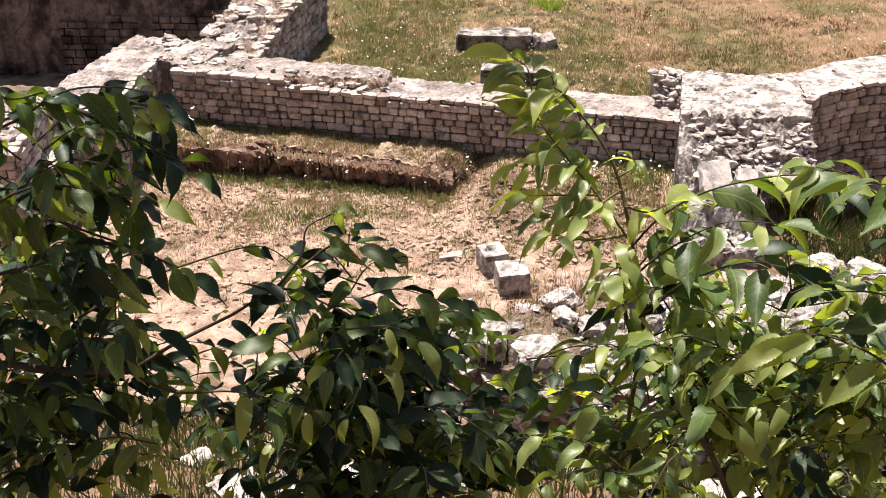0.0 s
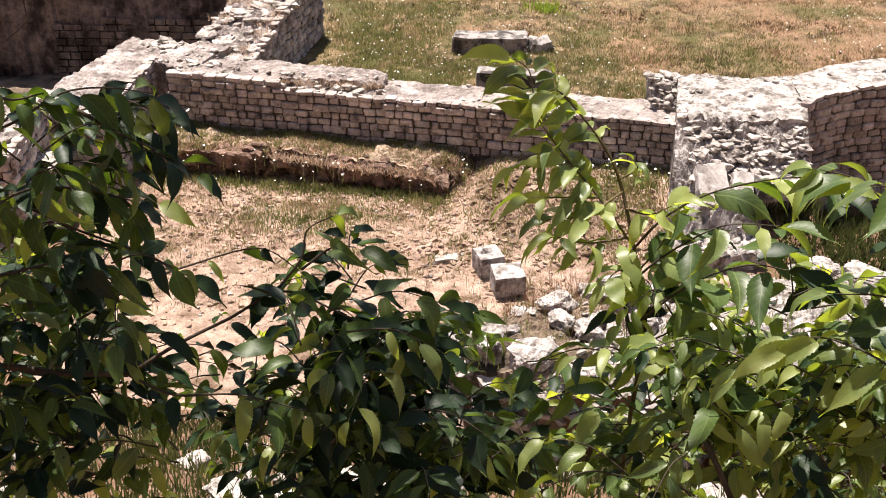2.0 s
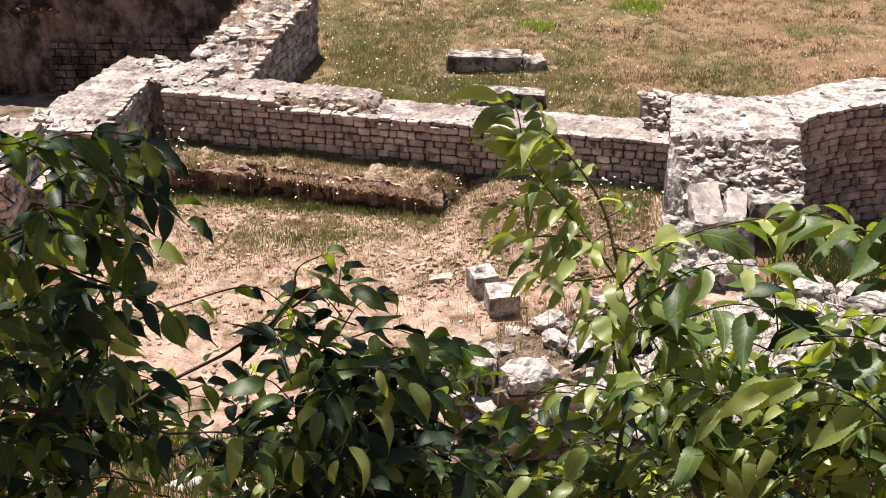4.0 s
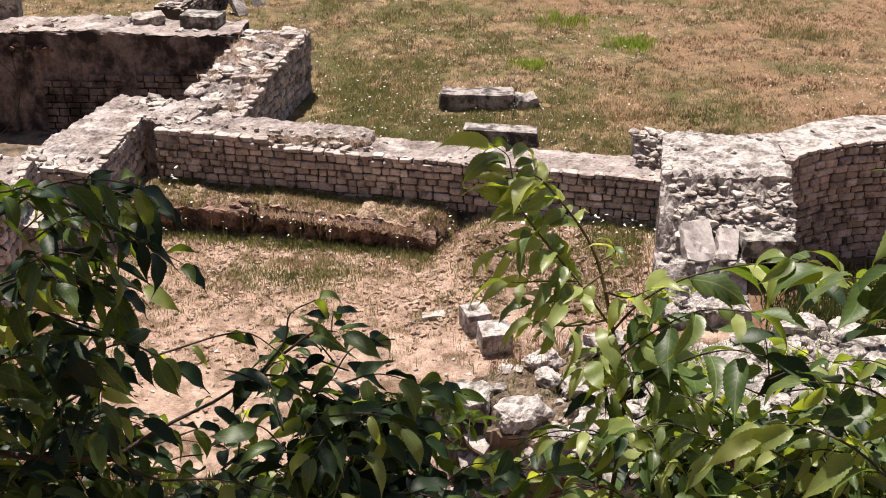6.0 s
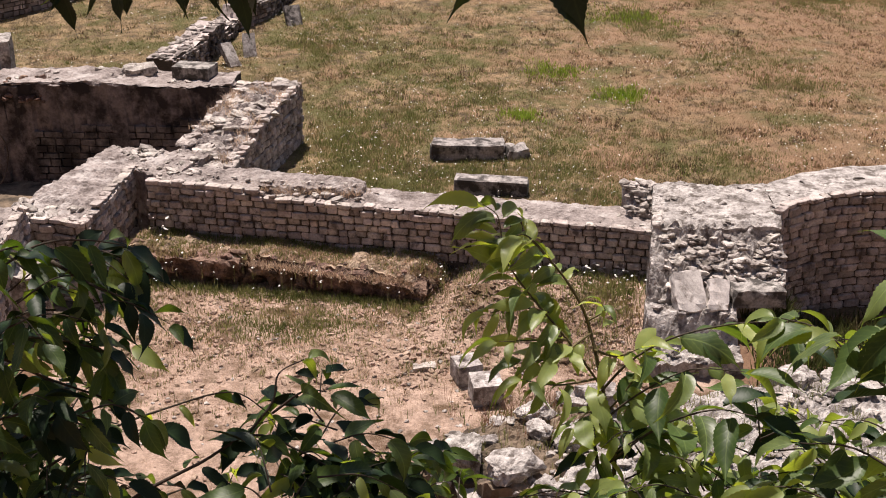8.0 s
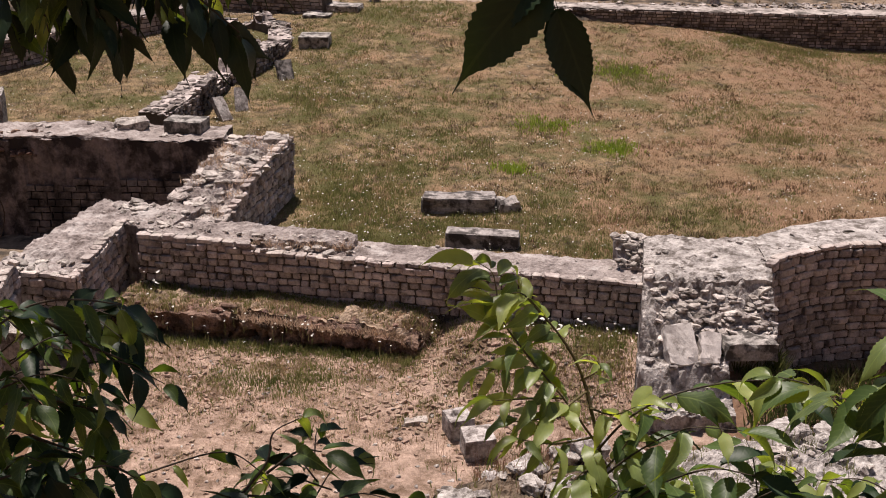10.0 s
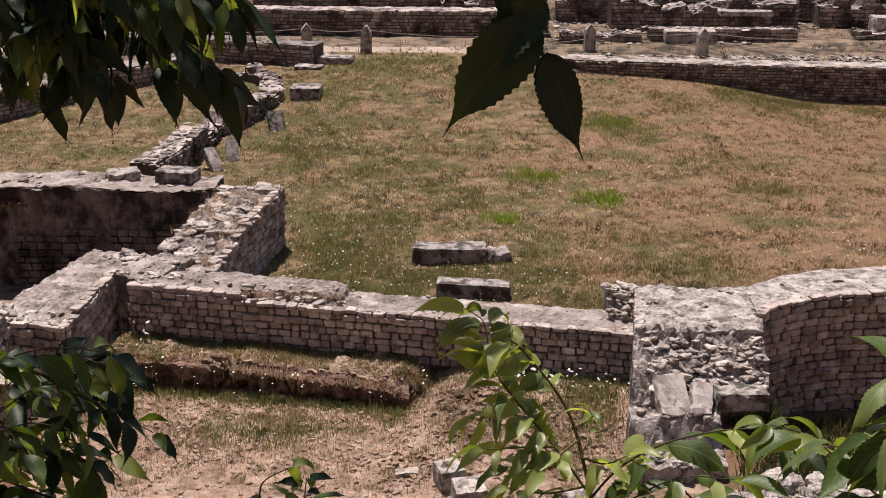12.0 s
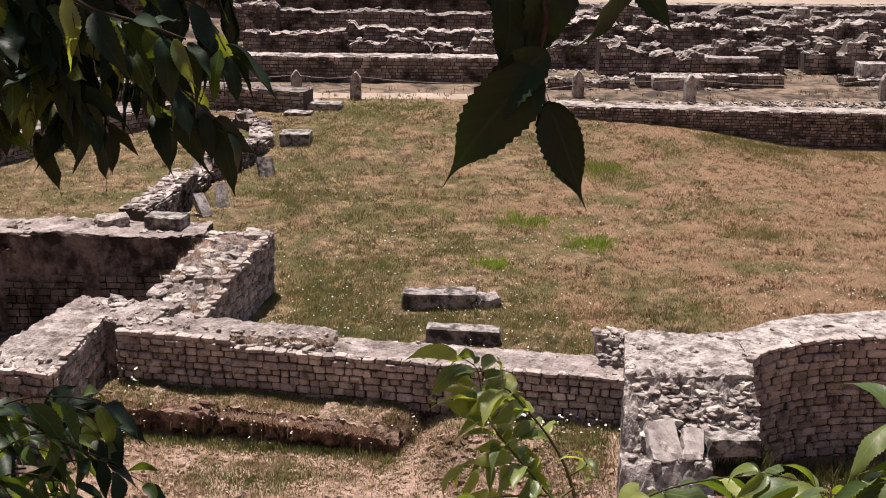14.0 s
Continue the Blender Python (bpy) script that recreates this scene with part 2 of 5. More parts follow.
def rock_bm(seed, cuts=2, flat=0.75):
    bm = bmesh.new()
    bmesh.ops.create_icosphere(bm, subdivisions=cuts, radius=0.5)
    rnd = random.Random(seed)
    off = Vector((seed * 3.1, seed * 1.7, seed))
    planes = []
    for axis in ((1, 0, 0), (0, 1, 0), (0, 0, 1)):
        for sign in (-1, 1):
            planes.append(((Vector(axis) * sign + Vector([rnd.gauss(0, 0.22) for _ in range(3)])).normalized(), rnd.uniform(0.28, 0.40)))
    planes += [(Vector([rnd.gauss(0, 1) for _ in range(3)]).normalized(), rnd.uniform(0.34, 0.44)) for _ in range(6)]
    for v in bm.verts:
        v.co *= 1.16
        for nrm, d in planes:
            k = v.co.dot(nrm) - d
            if k > 0:
                v.co -= nrm * k
        v.co += v.co.normalized() * noise.fractal(v.co * 3.4 + off, 1.0, 2.0, 4) * 0.075
        v.co.z *= flat
    return bm


def shared(make, count, material):
    out = []
    for i in range(count):
        me = make(i)
        me.materials.append(material)
        out.append(me)
    return out


def rock_mesh(seed):
    me = bpy.data.meshes.new("rock")
    bm = rock_bm(seed + 11)
    for v in bm.verts:
        v.co += v.co.normalized() * wobble(v.co + Vector((seed, 3, 0)), 4, 0.08)
    bm.to_mesh(me)
    bm.free()
    return me


FACING_STONES = shared(stone_mesh, 7, FACING)
LIME_STONES = shared(lambda i: stone_mesh(i + 40), 5, LIMESTONE)
ROCKS = shared(rock_mesh, 8, LIMESTONE)
RED_ROCKS = shared(lambda i: rock_mesh(i + 50), 5, RED_MORTAR)
WHITE_ROCKS = shared(lambda i: rock_mesh(i + 30), 8, WHITE_STONE)


def block_top(bm, q, z0, top, nu, nv, rough=0.02, side=0.0):
    """A block over the four-sided plan q (front left, front right, back right, back left) with an uneven top, top(u, v)."""
    fl, fr, br, bl = [Vector((*p, 0)) for p in q]
    rows = []
    for j in range(nv + 1):
        v = j / nv
        row = []
        for i in range(nu + 1):
            u = i / nu
            p = fl.lerp(fr, u).lerp(bl.lerp(br, u), v)
            z = top(u, v)
            z += wobble((p.x, p.y, z0), 3.2, rough) + wobble((p.x, p.y, z0 + 5), 11, rough * 0.8) - abs(wobble((p.x, p.y, z0 + 9), 7, rough * 0.9))
            if side and (i in (0, nu) or j in (0, nv)):
                p = p + Vector((wobble((p.x, p.y, 3), 4, side), wobble((p.x, p.y, 9), 4, side), 0))
            row.append(bm.verts.new((p.x, p.y, z)))
        rows.append(row)
    for j in range(nv):
        for i in range(nu):
            bm.faces.new((rows[j][i], rows[j][i + 1], rows[j + 1][i + 1], rows[j + 1][i]))
    ring = rows[0] + [r[-1] for r in rows[1:]] + rows[-1][-2::-1] + [r[0] for r in rows[-2:0:-1]]
    steps = 7 if side else 1
    for k in range(1, steps + 1):
        low = []
        for v in ring:
            z = z0 + (v.co.z - z0) * (steps - k) / (steps - k + 1)
            x, y = v.co.x, v.co.y
            if side and k < steps:
                x, y = x + wobble((x, y, z * 3), 6, side), y + wobble((x, y, z * 3 + 4), 6, side)
            low.append(bm.verts.new((x, y, z)))
        for i in range(len(ring)):
            j = (i + 1) % len(ring)
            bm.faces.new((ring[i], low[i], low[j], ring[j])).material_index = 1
        ring = low
    return bm


def face_stones(owner, line, z0, top, high=0.105, long=0.165, stones=FACING_STONES, seed=1, name="stone", deep=0.13, proud=0.036, skip=0.0):
    """Courses of hewn stones on the face along a line of plan points, seen from its right-hand side; top(s) is the height at s metres."""
    rnd = random.Random(seed)
    pts = [Vector((*p, 0)) for p in line]
    lengths = [(b - a).length for a, b in zip(pts, pts[1:])]
    total = sum(lengths)

    def along(s):
        for a, b, ln in zip(pts, pts[1:], lengths):
            if s <= ln:
                return a.lerp(b, s / ln), (b - a) / ln
            s -= ln
        return pts[-1], (pts[-1] - pts[-2]).normalized()

    z, row = z0, 0
    while z < z0 + 5:
        h = high * rnd.uniform(0.9, 1.1)
        s = -rnd.uniform(0, 0.6) * long
        any_left = False
        while s < total:
            w = long * rnd.uniform(0.65, 1.4)
            a, b = max(s, 0.0), min(s + w, total)
            if b - a > 0.04:
                p, d = along((a + b) / 2)
                tall = min(h, top((a + b) / 2) + 0.012 - z)
                if tall > 0.035:
                    any_left = True
                    if rnd.random() >= skip:
                        nrm = Vector((d.y, -d.x, 0))
                        out = proud * rnd.uniform(0.35, 1.5)
                        c = p + nrm * (out - deep / 2) + Vector((0, 0, z + tall / 2 + rnd.uniform(-0.006, 0.006)))
                        turn = Matrix((d, -nrm, (0, 0, 1))).transposed().to_4x4()
                        m = Matrix.Translation(c) @ turn @ pose(0, 0, 0, rnd.uniform(-6, 6), rnd.uniform(-4, 4), rnd.uniform(-6, 6)) @ Matrix.Diagonal((b - a - rnd.uniform(0.004, 0.024), deep, tall - rnd.uniform(0.004, 0.022), 1))
                        placed(name, rnd.choice(stones), m, owner)
            s += w
        if not any_left:
            break
        z += h
        row += 1


def scatter_rocks(owner, q, count, small, large, top, seed, rocks=ROCKS, sink=0.25, name="stone", edge=None, flat=0.75):
    """Broken stones bedded in a block's top."""
    rnd = random.Random(seed)
    fl, fr, br, bl = [Vector((*p, 0)) for p in q]
    for _ in range(count):
        u, v = rnd.random(), rnd.random()
        if edge == "front":
            v = v * v * 0.4
        p = fl.lerp(fr, u).lerp(bl.lerp(br, u), v)
        s = rnd.uniform(small, large) * (0.7 + 0.6 * rnd.random() ** 2)
        z = top(u, v) + s * 0.3 * (0.7 - sink * 2)
        m = Matrix.Translation((p.x, p.y, z)) @ pose(0, 0, 0, rnd.uniform(-25, 25) * flat, rnd.uniform(-25, 25) * flat, rnd.uniform(0, 360)) @ Matrix.Diagonal((s * rnd.uniform(0.9, 1.7), s, s * flat * rnd.uniform(0.8, 1.2), 1))
        placed(name, rnd.choice(rocks), m, owner)


def joined_stones(line, z0, top, high, long, seed, deep=0.14, proud=0.03):
    """The same courses for a far wall, in one mesh of plain hewn blocks."""
    rnd = random.Random(seed)
    verts, faces = [], []
    pts = [Vector((*p, 0)) for p in line]
    base = 0.0
    for a, b in zip(pts, pts[1:]):
        ln = (b - a).length
        d = (b - a) / ln
        nrm = Vector((d.y, -d.x, 0))
        z = z0
        while z < z0 + 4:
            h = high * rnd.uniform(0.85, 1.15)
            s, left = -rnd.random() * long, False
            while s < ln:
                w = long * rnd.uniform(0.6, 1.5)
                s0, s1 = max(s, 0), min(s + w, ln)
                if s1 - s0 > 0.05 and z + h * 0.7 < top(base + (s0 + s1) / 2):
                    left = True
                    o = proud * rnd.uniform(0.1, 1.6)
                    k = len(verts)
                    for dz in (0.012, h - 0.012):
                        for ss, dd in ((s0 + 0.012, o), (s1 - 0.012, o * rnd.uniform(0.6, 1.2)), (s1 - 0.012, -deep), (s0 + 0.012, -deep)):
                            p = a + d * ss + nrm * dd
                            verts.append((p.x, p.y, z + dz + rnd.uniform(-0.008, 0.008)))
                    faces += [(k, k + 1, k + 5, k + 4), (k + 1, k + 2, k + 6, k + 5), (k + 3, k, k + 4, k + 7), (k + 4, k + 5, k + 6, k + 7), (k + 1, k, k + 3, k + 2)]
                s += w
            if not left:
                break
            z += h
        base += ln
    me = bpy.data.meshes.new("stones")
    me.from_pydata(verts, [], faces)
    return me


def joined_rocks(spots, seed, cuts=1, flat=1.0):
    """Rubble as one mesh: spots are (x, y, z, size)."""
    rnd = random.Random(seed)
    kinds = []
    for i in range(6):
        b = rock_bm(i + 60, cuts)
        b.verts.ensure_lookup_table()
        kinds.append(([v.co.copy() for v in b.verts], [tuple(v.index for v in f.verts) for f in b.faces]))
        b.free()
    verts, faces = [], []
    for x, y, z, s in spots:
        vs, fs = rnd.choice(kinds)
        m = Matrix.Translation((x, y, z)) @ pose(0, 0, 0, rnd.uniform(-30, 30) * flat, rnd.uniform(-30, 30) * flat, rnd.uniform(0, 360)) @ Matrix.Diagonal((s * rnd.uniform(0.9, 1.6), s, s * rnd.uniform(0.6, 1) * flat, 1))
        k = len(verts)
        verts += [tuple(m @ v) for v in vs]
        faces += [tuple(k + i for i in f) for f in fs]
    me = bpy.data.meshes.new("rubble")
    me.from_pydata(verts, [], faces)
    return me


def tube(bm, pts, r0, r1, sides=6):
    """A tapering stem through the points."""
    pts = [Vector(p) for p in pts]
    rings = []
    for i, p in enumerate(pts):
        d = (pts[min(i + 1, len(pts) - 1)] - pts[max(i - 1, 0)]).normalized()
        a = d.orthogonal().normalized()
        b = d.cross(a)
        r = r0 + (r1 - r0) * i / (len(pts) - 1)
        rings.append([bm.verts.new(p + (a * math.cos(k * math.tau / sides) + b * math.sin(k * math.tau / sides)) * r) for k in range(sides)])
    for s, e in zip(rings, rings[1:]):
        for k in range(sides):
            bm.faces.new((s[k], s[(k + 1) % sides], e[(k + 1) % sides], e[k]))
    bm.faces.new(rings[0][::-1])
    bm.faces.new(rings[-1])
    return bm


def smooth_path(pts, per=5):
    """Points on a smooth line through the given ones."""
    p = [Vector(q) for q in pts]
    p = [p[0] * 2 - p[1]] + p + [p[-1] * 2 - p[-2]]
    out = []
    for a, b, c, d in zip(p, p[1:], p[2:], p[3:]):
        for k in range(per):
            t = k / per
            out.append(0.5 * (2 * b + (c - a) * t + (2 * a - 5 * b + 4 * c - d) * t * t + (3 * b - a - 3 * c + d) * t ** 3))
    out.append(p[-2])
    return out


def ease(a, b, x):
    t = min(1.0, max(0.0, (x - a) / (b - a)))
    return t * t * (3 - 2 * t)


# plan of the ground
def long_front(x):
    return 15.94 - (x + 3.66) * 0.2276


def field_z(x, y):
    z = 0.42 * math.exp(-((x + 0.5) / 5.5) ** 2 - ((y - 33.5) / 6) ** 2)
    z -= 0.46 * ease(7.0, 11.5, x) * ease(19, 31, y)
    z -= 0.16 * math.exp(-((x + 2) / 2.2) ** 2 - ((y - 18.5) / 2.5) ** 2)
    z += 0.1 * ease(-3, -6, x) * ease(24, 30, y)
    return z


def tier_z(x, y):
    """The rising terraces behind the field."""
    return 0.40 + 0.08 * ease(36.9, 37.4, y) + 0.4 * ease(39.9, 40.4, y) + 0.3 * ease(42.9, 43.4, y) + 0.3 * ease(45.9, 46.4, y) + 1.2 * ease(47, 62, y)


def apse_line(x):
    return 14.38 + 0.75 * (1 - math.exp(-(x - 4.5) / 0.85)) - 0.045 * (x - 5.5) ** 2 * (x > 5.5)


def room_z(x, y):
    z = -0.55 + 0.40 * ease(0.0, 0.9, x) * ease(long_front(x) - 2.0, long_front(x) - 0.5, y)
    return z


def bank_z(x, y):
    z = 4.9 - 0.557 * y + 0.1 * math.sin(x * 1.3 + 0.5)
    return z - 0.26 * max(0.0, y - 6.0) * ease(-1.0, 0.0, x)


def ground_z(x, y):
    if y > 32.6 + (0.1 if x > 2 else 0.5):
        z = tier_z(x, y)
        if -1.6 < x < 3.8 and y < 34:
            z = max(field_z(x, y), 0.38)
        return z
    if y > 20 or (y > long_front(x) + 0.4 and -3 < x < 3.6) or (x >= 3.6 and y > max(apse_line(max(x, 4.5)) + 0.4, 14.8)):
        return field_z(x, y)
    if x <= -3 and y > 15.4:
        return -0.8 if (x < -4.4 or y > 16.6) else room_z(x, y)
    if x > 4.5 and y > 12.6:
        return -0.85
    low = room_z(x, y)
    if x > -0.1:
        low -= 0.5 * ease(10.2, 9.7, y) * ease(-0.1, 0.4, x)
    return max(bank_z(x, y), low)

# ground
def spread(parts):
    out = []
    for a, b, step in parts:
        k = max(1, round((b - a) / step))
        out += [a + (b - a) * i / k for i in range(k)]
    return out + [parts[-1][1]]


GX = spread([(-900, -60, 120), (-60, -20, 5), (-20, -9, 0.6), (-9, 9, 0.12), (9, 20, 0.5), (20, 60, 5), (60, 900, 120)])
GY = spread([(-200, -10, 30), (-10, 2, 0.5), (2, 24, 0.12), (24, 48, 0.3), (48, 80, 2), (80, 1500, 150)])
verts, faces, slots = [], [], []
for y in GY:
    for x in GX:
        fine = 0.012 if y < 16 and abs(x) < 6 else 0.03
        verts.append((x, y, ground_z(x, y) + wobble((x, y, 0), 1.3, fine) + wobble((x, y, 3), 6, fine * 0.6)))
for j in range(len(GY) - 1):
    for i in range(len(GX) - 1):
        k = j * len(GX) + i
        faces.append((k, k + 1, k + 1 + len(GX), k + len(GX)))
        x, y = (GX[i] + GX[i + 1]) / 2, (GY[j] + GY[j + 1]) / 2
        if y > 32.6:
            slots.append(0 if y < 34.2 and -2.2 < x < 4 else 2 if (34.2 < y < 35.1 and x < 2.6) or (y > 46.8 and x > 4) else 4)
        elif y > 20 or (y > long_front(x) + 0.4 and -3 < x < 3.6) or (x >= 3.6 and y > 14.8):
            slots.append(0)
        else:
            # pit and apse floor take darker soil in place of shade
            slots.append(4 if x < -4.2 and y > 14 else 3 if bank_z(x, y) > room_z(x, y) - 0.05 or x < -4.2 else 3 if (x > 0.2 and y < 10.0) or (x > 3.6 and y > 11.6) else 1)
me = bpy.data.meshes.new("ground")
me.from_pydata(verts, [], faces)
for m in (FIELD, STRAW_FLOOR, GRAVEL, SOIL, TERRACE_SOIL):
    me.materials.append(m)
me.polygons.foreach_set("material_index", slots)
me.shade_smooth()
ground = tagged(new("ground", me), "dry summer ground with straw, bare soil and thin grass", "ground", kind="structure")

# the long low wall between the room and the field
LONG_A, LONG_B = (-3.66, 15.94), (2.99, 14.426)
LONG_Q = (LONG_A, LONG_B, (3.12, 15.2), (-3.46, 16.62))


def long_top(u, v):
    return 0.47 - 0.02 * v


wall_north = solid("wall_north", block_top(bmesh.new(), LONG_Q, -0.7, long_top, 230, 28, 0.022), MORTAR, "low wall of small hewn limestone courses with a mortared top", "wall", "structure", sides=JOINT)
cap_q = ((-3.6, 16.02), (-0.78, 15.62), (-0.7, 16.02), (-3.4, 16.58))


def cap_top(u, v):
    return 0.585 - 0.05 * ease(0.93, 1.0, u) - 0.02 * ease(0.25, 0.0, v)


cap = part("capping", block_top(bmesh.new(), cap_q, 0.4, cap_top, 110, 18, 0.03, 0.04), MORTAR, wall_north, "worn mortar capping laid on the wall")
near_cap_q = ((-3.6, 15.93), (-2.12, 15.6), (-2.12, 15.86), (-3.5, 16.2))
part("capping", block_top(bmesh.new(), near_cap_q, 0.4, lambda u, v: 0.57, 30, 5, 0.015, 0.01), MORTAR, wall_north)

# the pier and its broken end
PIER_Q = ((2.87, 14.06), (4.43, 14.0), (4.72, 15.32), (3.1, 15.45))


def pier_top(u, v):
    return 0.745 - 0.05 * ease(0.12, 0.0, v) + 0.015 * math.sin(u * 9) - 0.035 * ease(0.5, 0.3, u) * ease(0.7, 0.3, v)


wall_pier = solid("wall_pier", block_top(bmesh.new(), PIER_Q, -0.9, pier_top, 90, 74, 0.022, 0.012), WHITE_MORTAR, "thick ruined pier of white mortared rubble with a broken end", "wall", "structure")
part("corner", block_top(bmesh.new(), ((2.74, 14.92), (3.16, 14.86), (3.16, 15.5), (2.7, 15.5)), -0.3, lambda u, v: 0.52 + 0.2 * ease(0.1, 0.8, v), 24, 30, 0.06, 0.03), MORTAR, wall_pier, "broken corner of rubble beside the low wall")
broken_q = ((2.74, 13.36), (4.4, 13.4), (4.43, 14.06), (2.87, 14.1))


def broken_top(u, v):
    hollow = 0.05 * ease(0.04, 0.16, u) * ease(1.0, 0.9, u) * ease(1.0, 0.75, v) * ease(0.0, 0.2, v)
    return 0.08 + 0.63 * v ** 0.85 - hollow


part("core", block_top(bmesh.new(), broken_q, -0.9, broken_top, 120, 70, 0.075, 0.02), WHITE_MORTAR, wall_pier, "broken rubble core sloping down")
foot_q = ((2.66, 12.5), (3.72, 12.55), (3.78, 13.42), (2.72, 13.4))
part("footing", block_top(bmesh.new(), foot_q, -0.9, lambda u, v: -0.34 + 0.3 * ease(0.4, 0.65, v) + 0.06 * v, 40, 36, 0.05, 0.04), WHITE_MORTAR, wall_pier, "lower white mortared footing")

# the curved apse wall
apse_front = [(4.47, 14.3)] + [(4.6 + 0.25 * i, apse_line(4.6 + 0.25 * i)) for i in range(18)]
apse_back = [(x + 0.05, y + 0.92 + 0.02 * i) for i, (x, y) in enumerate(apse_front)]
bm = bmesh.new()
rows = []
for (fx, fy), (bx, by) in zip(apse_front, apse_back):
    for sub in range(1):
        row = [bm.verts.new((fx, fy, -1.2))]
        for j in range(12):
            x, y = fx + (bx - fx) * j / 11, fy + (by - fy) * j / 11
            row.append(bm.verts.new((x, y, 0.76 + wobble((x, y, 1), 4, 0.03) + wobble((x, y, 8), 11, 0.02))))
        row.append(bm.verts.new((bx, by, -0.6)))
        rows.append(row)
for a, b in zip(rows, rows[1:]):
    for j in range(len(a) - 1):
        bm.faces.new((a[j], b[j], b[j + 1], a[j + 1]))
bm.faces.new(rows[0])
bm.faces.new(rows[-1][::-1])
bmesh.ops.recalc_face_normals(bm, faces=bm.faces[:])
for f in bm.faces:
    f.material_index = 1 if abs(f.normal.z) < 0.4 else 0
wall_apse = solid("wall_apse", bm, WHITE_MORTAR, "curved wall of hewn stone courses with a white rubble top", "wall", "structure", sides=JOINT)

# the wall that comes towards the viewer from the corner
WEST_Q = ((-5.22, 14.85), (-4.13, 14.52), (-3.9, 16.45), (-4.38, 17.3))


def west_top(u, v):
    return 0.60 - 0.07 * ease(0.28, 0.2, v) + 0.02 * v


wall_west = solid("wall_west", block_top(bmesh.new(), WEST_Q, -1.0, west_top, 44, 100, 0.03, 0.012), MORTAR, "wall of rough stone courses with a flat mortared top", "wall", "structure", sides=JOINT)

CORNER_Q = ((-3.92, 16.3), (-3.35, 16.0), (-2.95, 17.0), (-4.37, 17.28))
part("corner", block_top(bmesh.new(), CORNER_Q, -0.9, lambda u, v: 0.60, 40, 40, 0.035, 0.015), MORTAR, wall_west, "mortared corner joining the walls")

# the wall that runs back from the corner, with a rubble top
BACK_Q = ((-3.5, 16.6), (-2.62, 16.55), (-1.88, 19.62), (-3.02, 19.75))


def back_top(u, v):
    return 0.50 + 0.22 * ease(0.05, 0.5, v) + 0.12 * v - 0.1 * ease(0.3, 0.0, u) * ease(0.2, 0.6, v)


wall_back = solid("wall_back", block_top(bmesh.new(), BACK_Q, -0.9, back_top, 46, 120, 0.075, 0.012), MORTAR, "wall of stone courses under a broken white rubble top", "wall", "structure", sides=JOINT)

# the far wall of the sunken room
FAR_Q = ((-9.5, 19.6), (-2.98, 19.38), (-2.9, 20.22), (-9.5, 20.5))


def far_top(u, v):
    return 0.86 + 0.04 * math.sin(u * 13) - 0.12 * ease(0.42, 0.36, u) * (1 - v)


# the sunken room's shade is painted into this wall's colour
wall_far = solid("wall_far", block_top(bmesh.new(), FAR_Q, -1.0, far_top, 130, 12, 0.03, 0.05), SHADED_WALL, "wall of a sunken room, coloured dark for its shade", "wall", "structure")
part("capping", block_top(bmesh.new(), ((-9.5, 19.61), (-2.95, 19.395), (-2.9, 20.24), (-9.5, 20.52)), 0.85, lambda u, v: far_top(u, v) + 0.03, 90, 12, 0.03, 0.02), MORTAR, wall_far, "pale worn mortar capping")

# the near stub of the west wall
STUB_Q = ((-7.0, 12.7), (-4.82, 12.9), (-4.86, 14.55), (-7.0, 14.8))
wall_stub = solid("wall_stub", block_top(bmesh.new(), STUB_Q, -1.0, lambda u, v: 0.74, 30, 24, 0.04, 0.02), MORTAR, "ruined stub of a stone wall behind foliage", "wall", "structure", sides=JOINT)
step_q = ((-4.84, 13.5), (-4.48, 13.5), (-4.5, 14.0), (-4.84, 14.05))
part("step", block_top(bmesh.new(), step_q, -0.9, lambda u, v: 0.28, 10, 12, 0.03, 0.02), LIMESTONE, wall_stub, "sunlit stone step")

# the fallen near wall, its end broken down to earth and stones
END_Q = ((-0.12, 10.36), (1.2, 9.56), (1.95, 11.45), (0.72, 11.2))
NEAR_Q = ((1.12, 9.58), (6.0, 9.3), (6.2, 12.0), (1.8, 11.5))


def end_top(u, v):
    return -0.34 + 0.16 * ease(0.0, 0.5, u) + 0.1 * ease(0.0, 0.35, v) - 0.1 * ease(0.7, 1.0, v) * (1 - u)


def near_top(u, v):
    return -0.16 + 0.14 * ease(0.1, 0.5, u) - 0.16 * ease(0.8, 1.0, v) - 0.1 * ease(0.15, 0.0, v) + 0.05 * math.sin(u * 11) * math.sin(v * 5 + 1)


wall_near = solid("wall_near", block_top(bmesh.new(), NEAR_Q, -1.3, near_top, 150, 70, 0.05, 0.05), WHITE_MORTAR, "thick fallen wall with a pale weathered mortar top", "wall", "structure", sides=SOIL)
part("broken_end", block_top(bmesh.new(), END_Q, -1.3, end_top, 60, 60, 0.05, 0.06), TERRACE_SOIL, wall_near, "broken wall end filled with earth and straw")


def inside(q, x, y):
    """Where a plan point lies in a four-sided plan, as u and v, or None."""
    fl, fr, br, bl = [Vector(p) for p in q]
    u = v = 0.5
    for _ in range(12):
        p = fl.lerp(fr, u).lerp(bl.lerp(br, u), v)
        du = (fr - fl).lerp(br - bl, v)
        dv = bl.lerp(br, u) - fl.lerp(fr, u)
        det = du.x * dv.y - du.y * dv.x
        e = Vector((x, y)) - p
        u, v = u + (e.x * dv.y - e.y * dv.x) / det, v + (du.x * e.y - du.y * e.x) / det
    return (u, v) if 0 <= u <= 1 and 0 <= v <= 1 else None


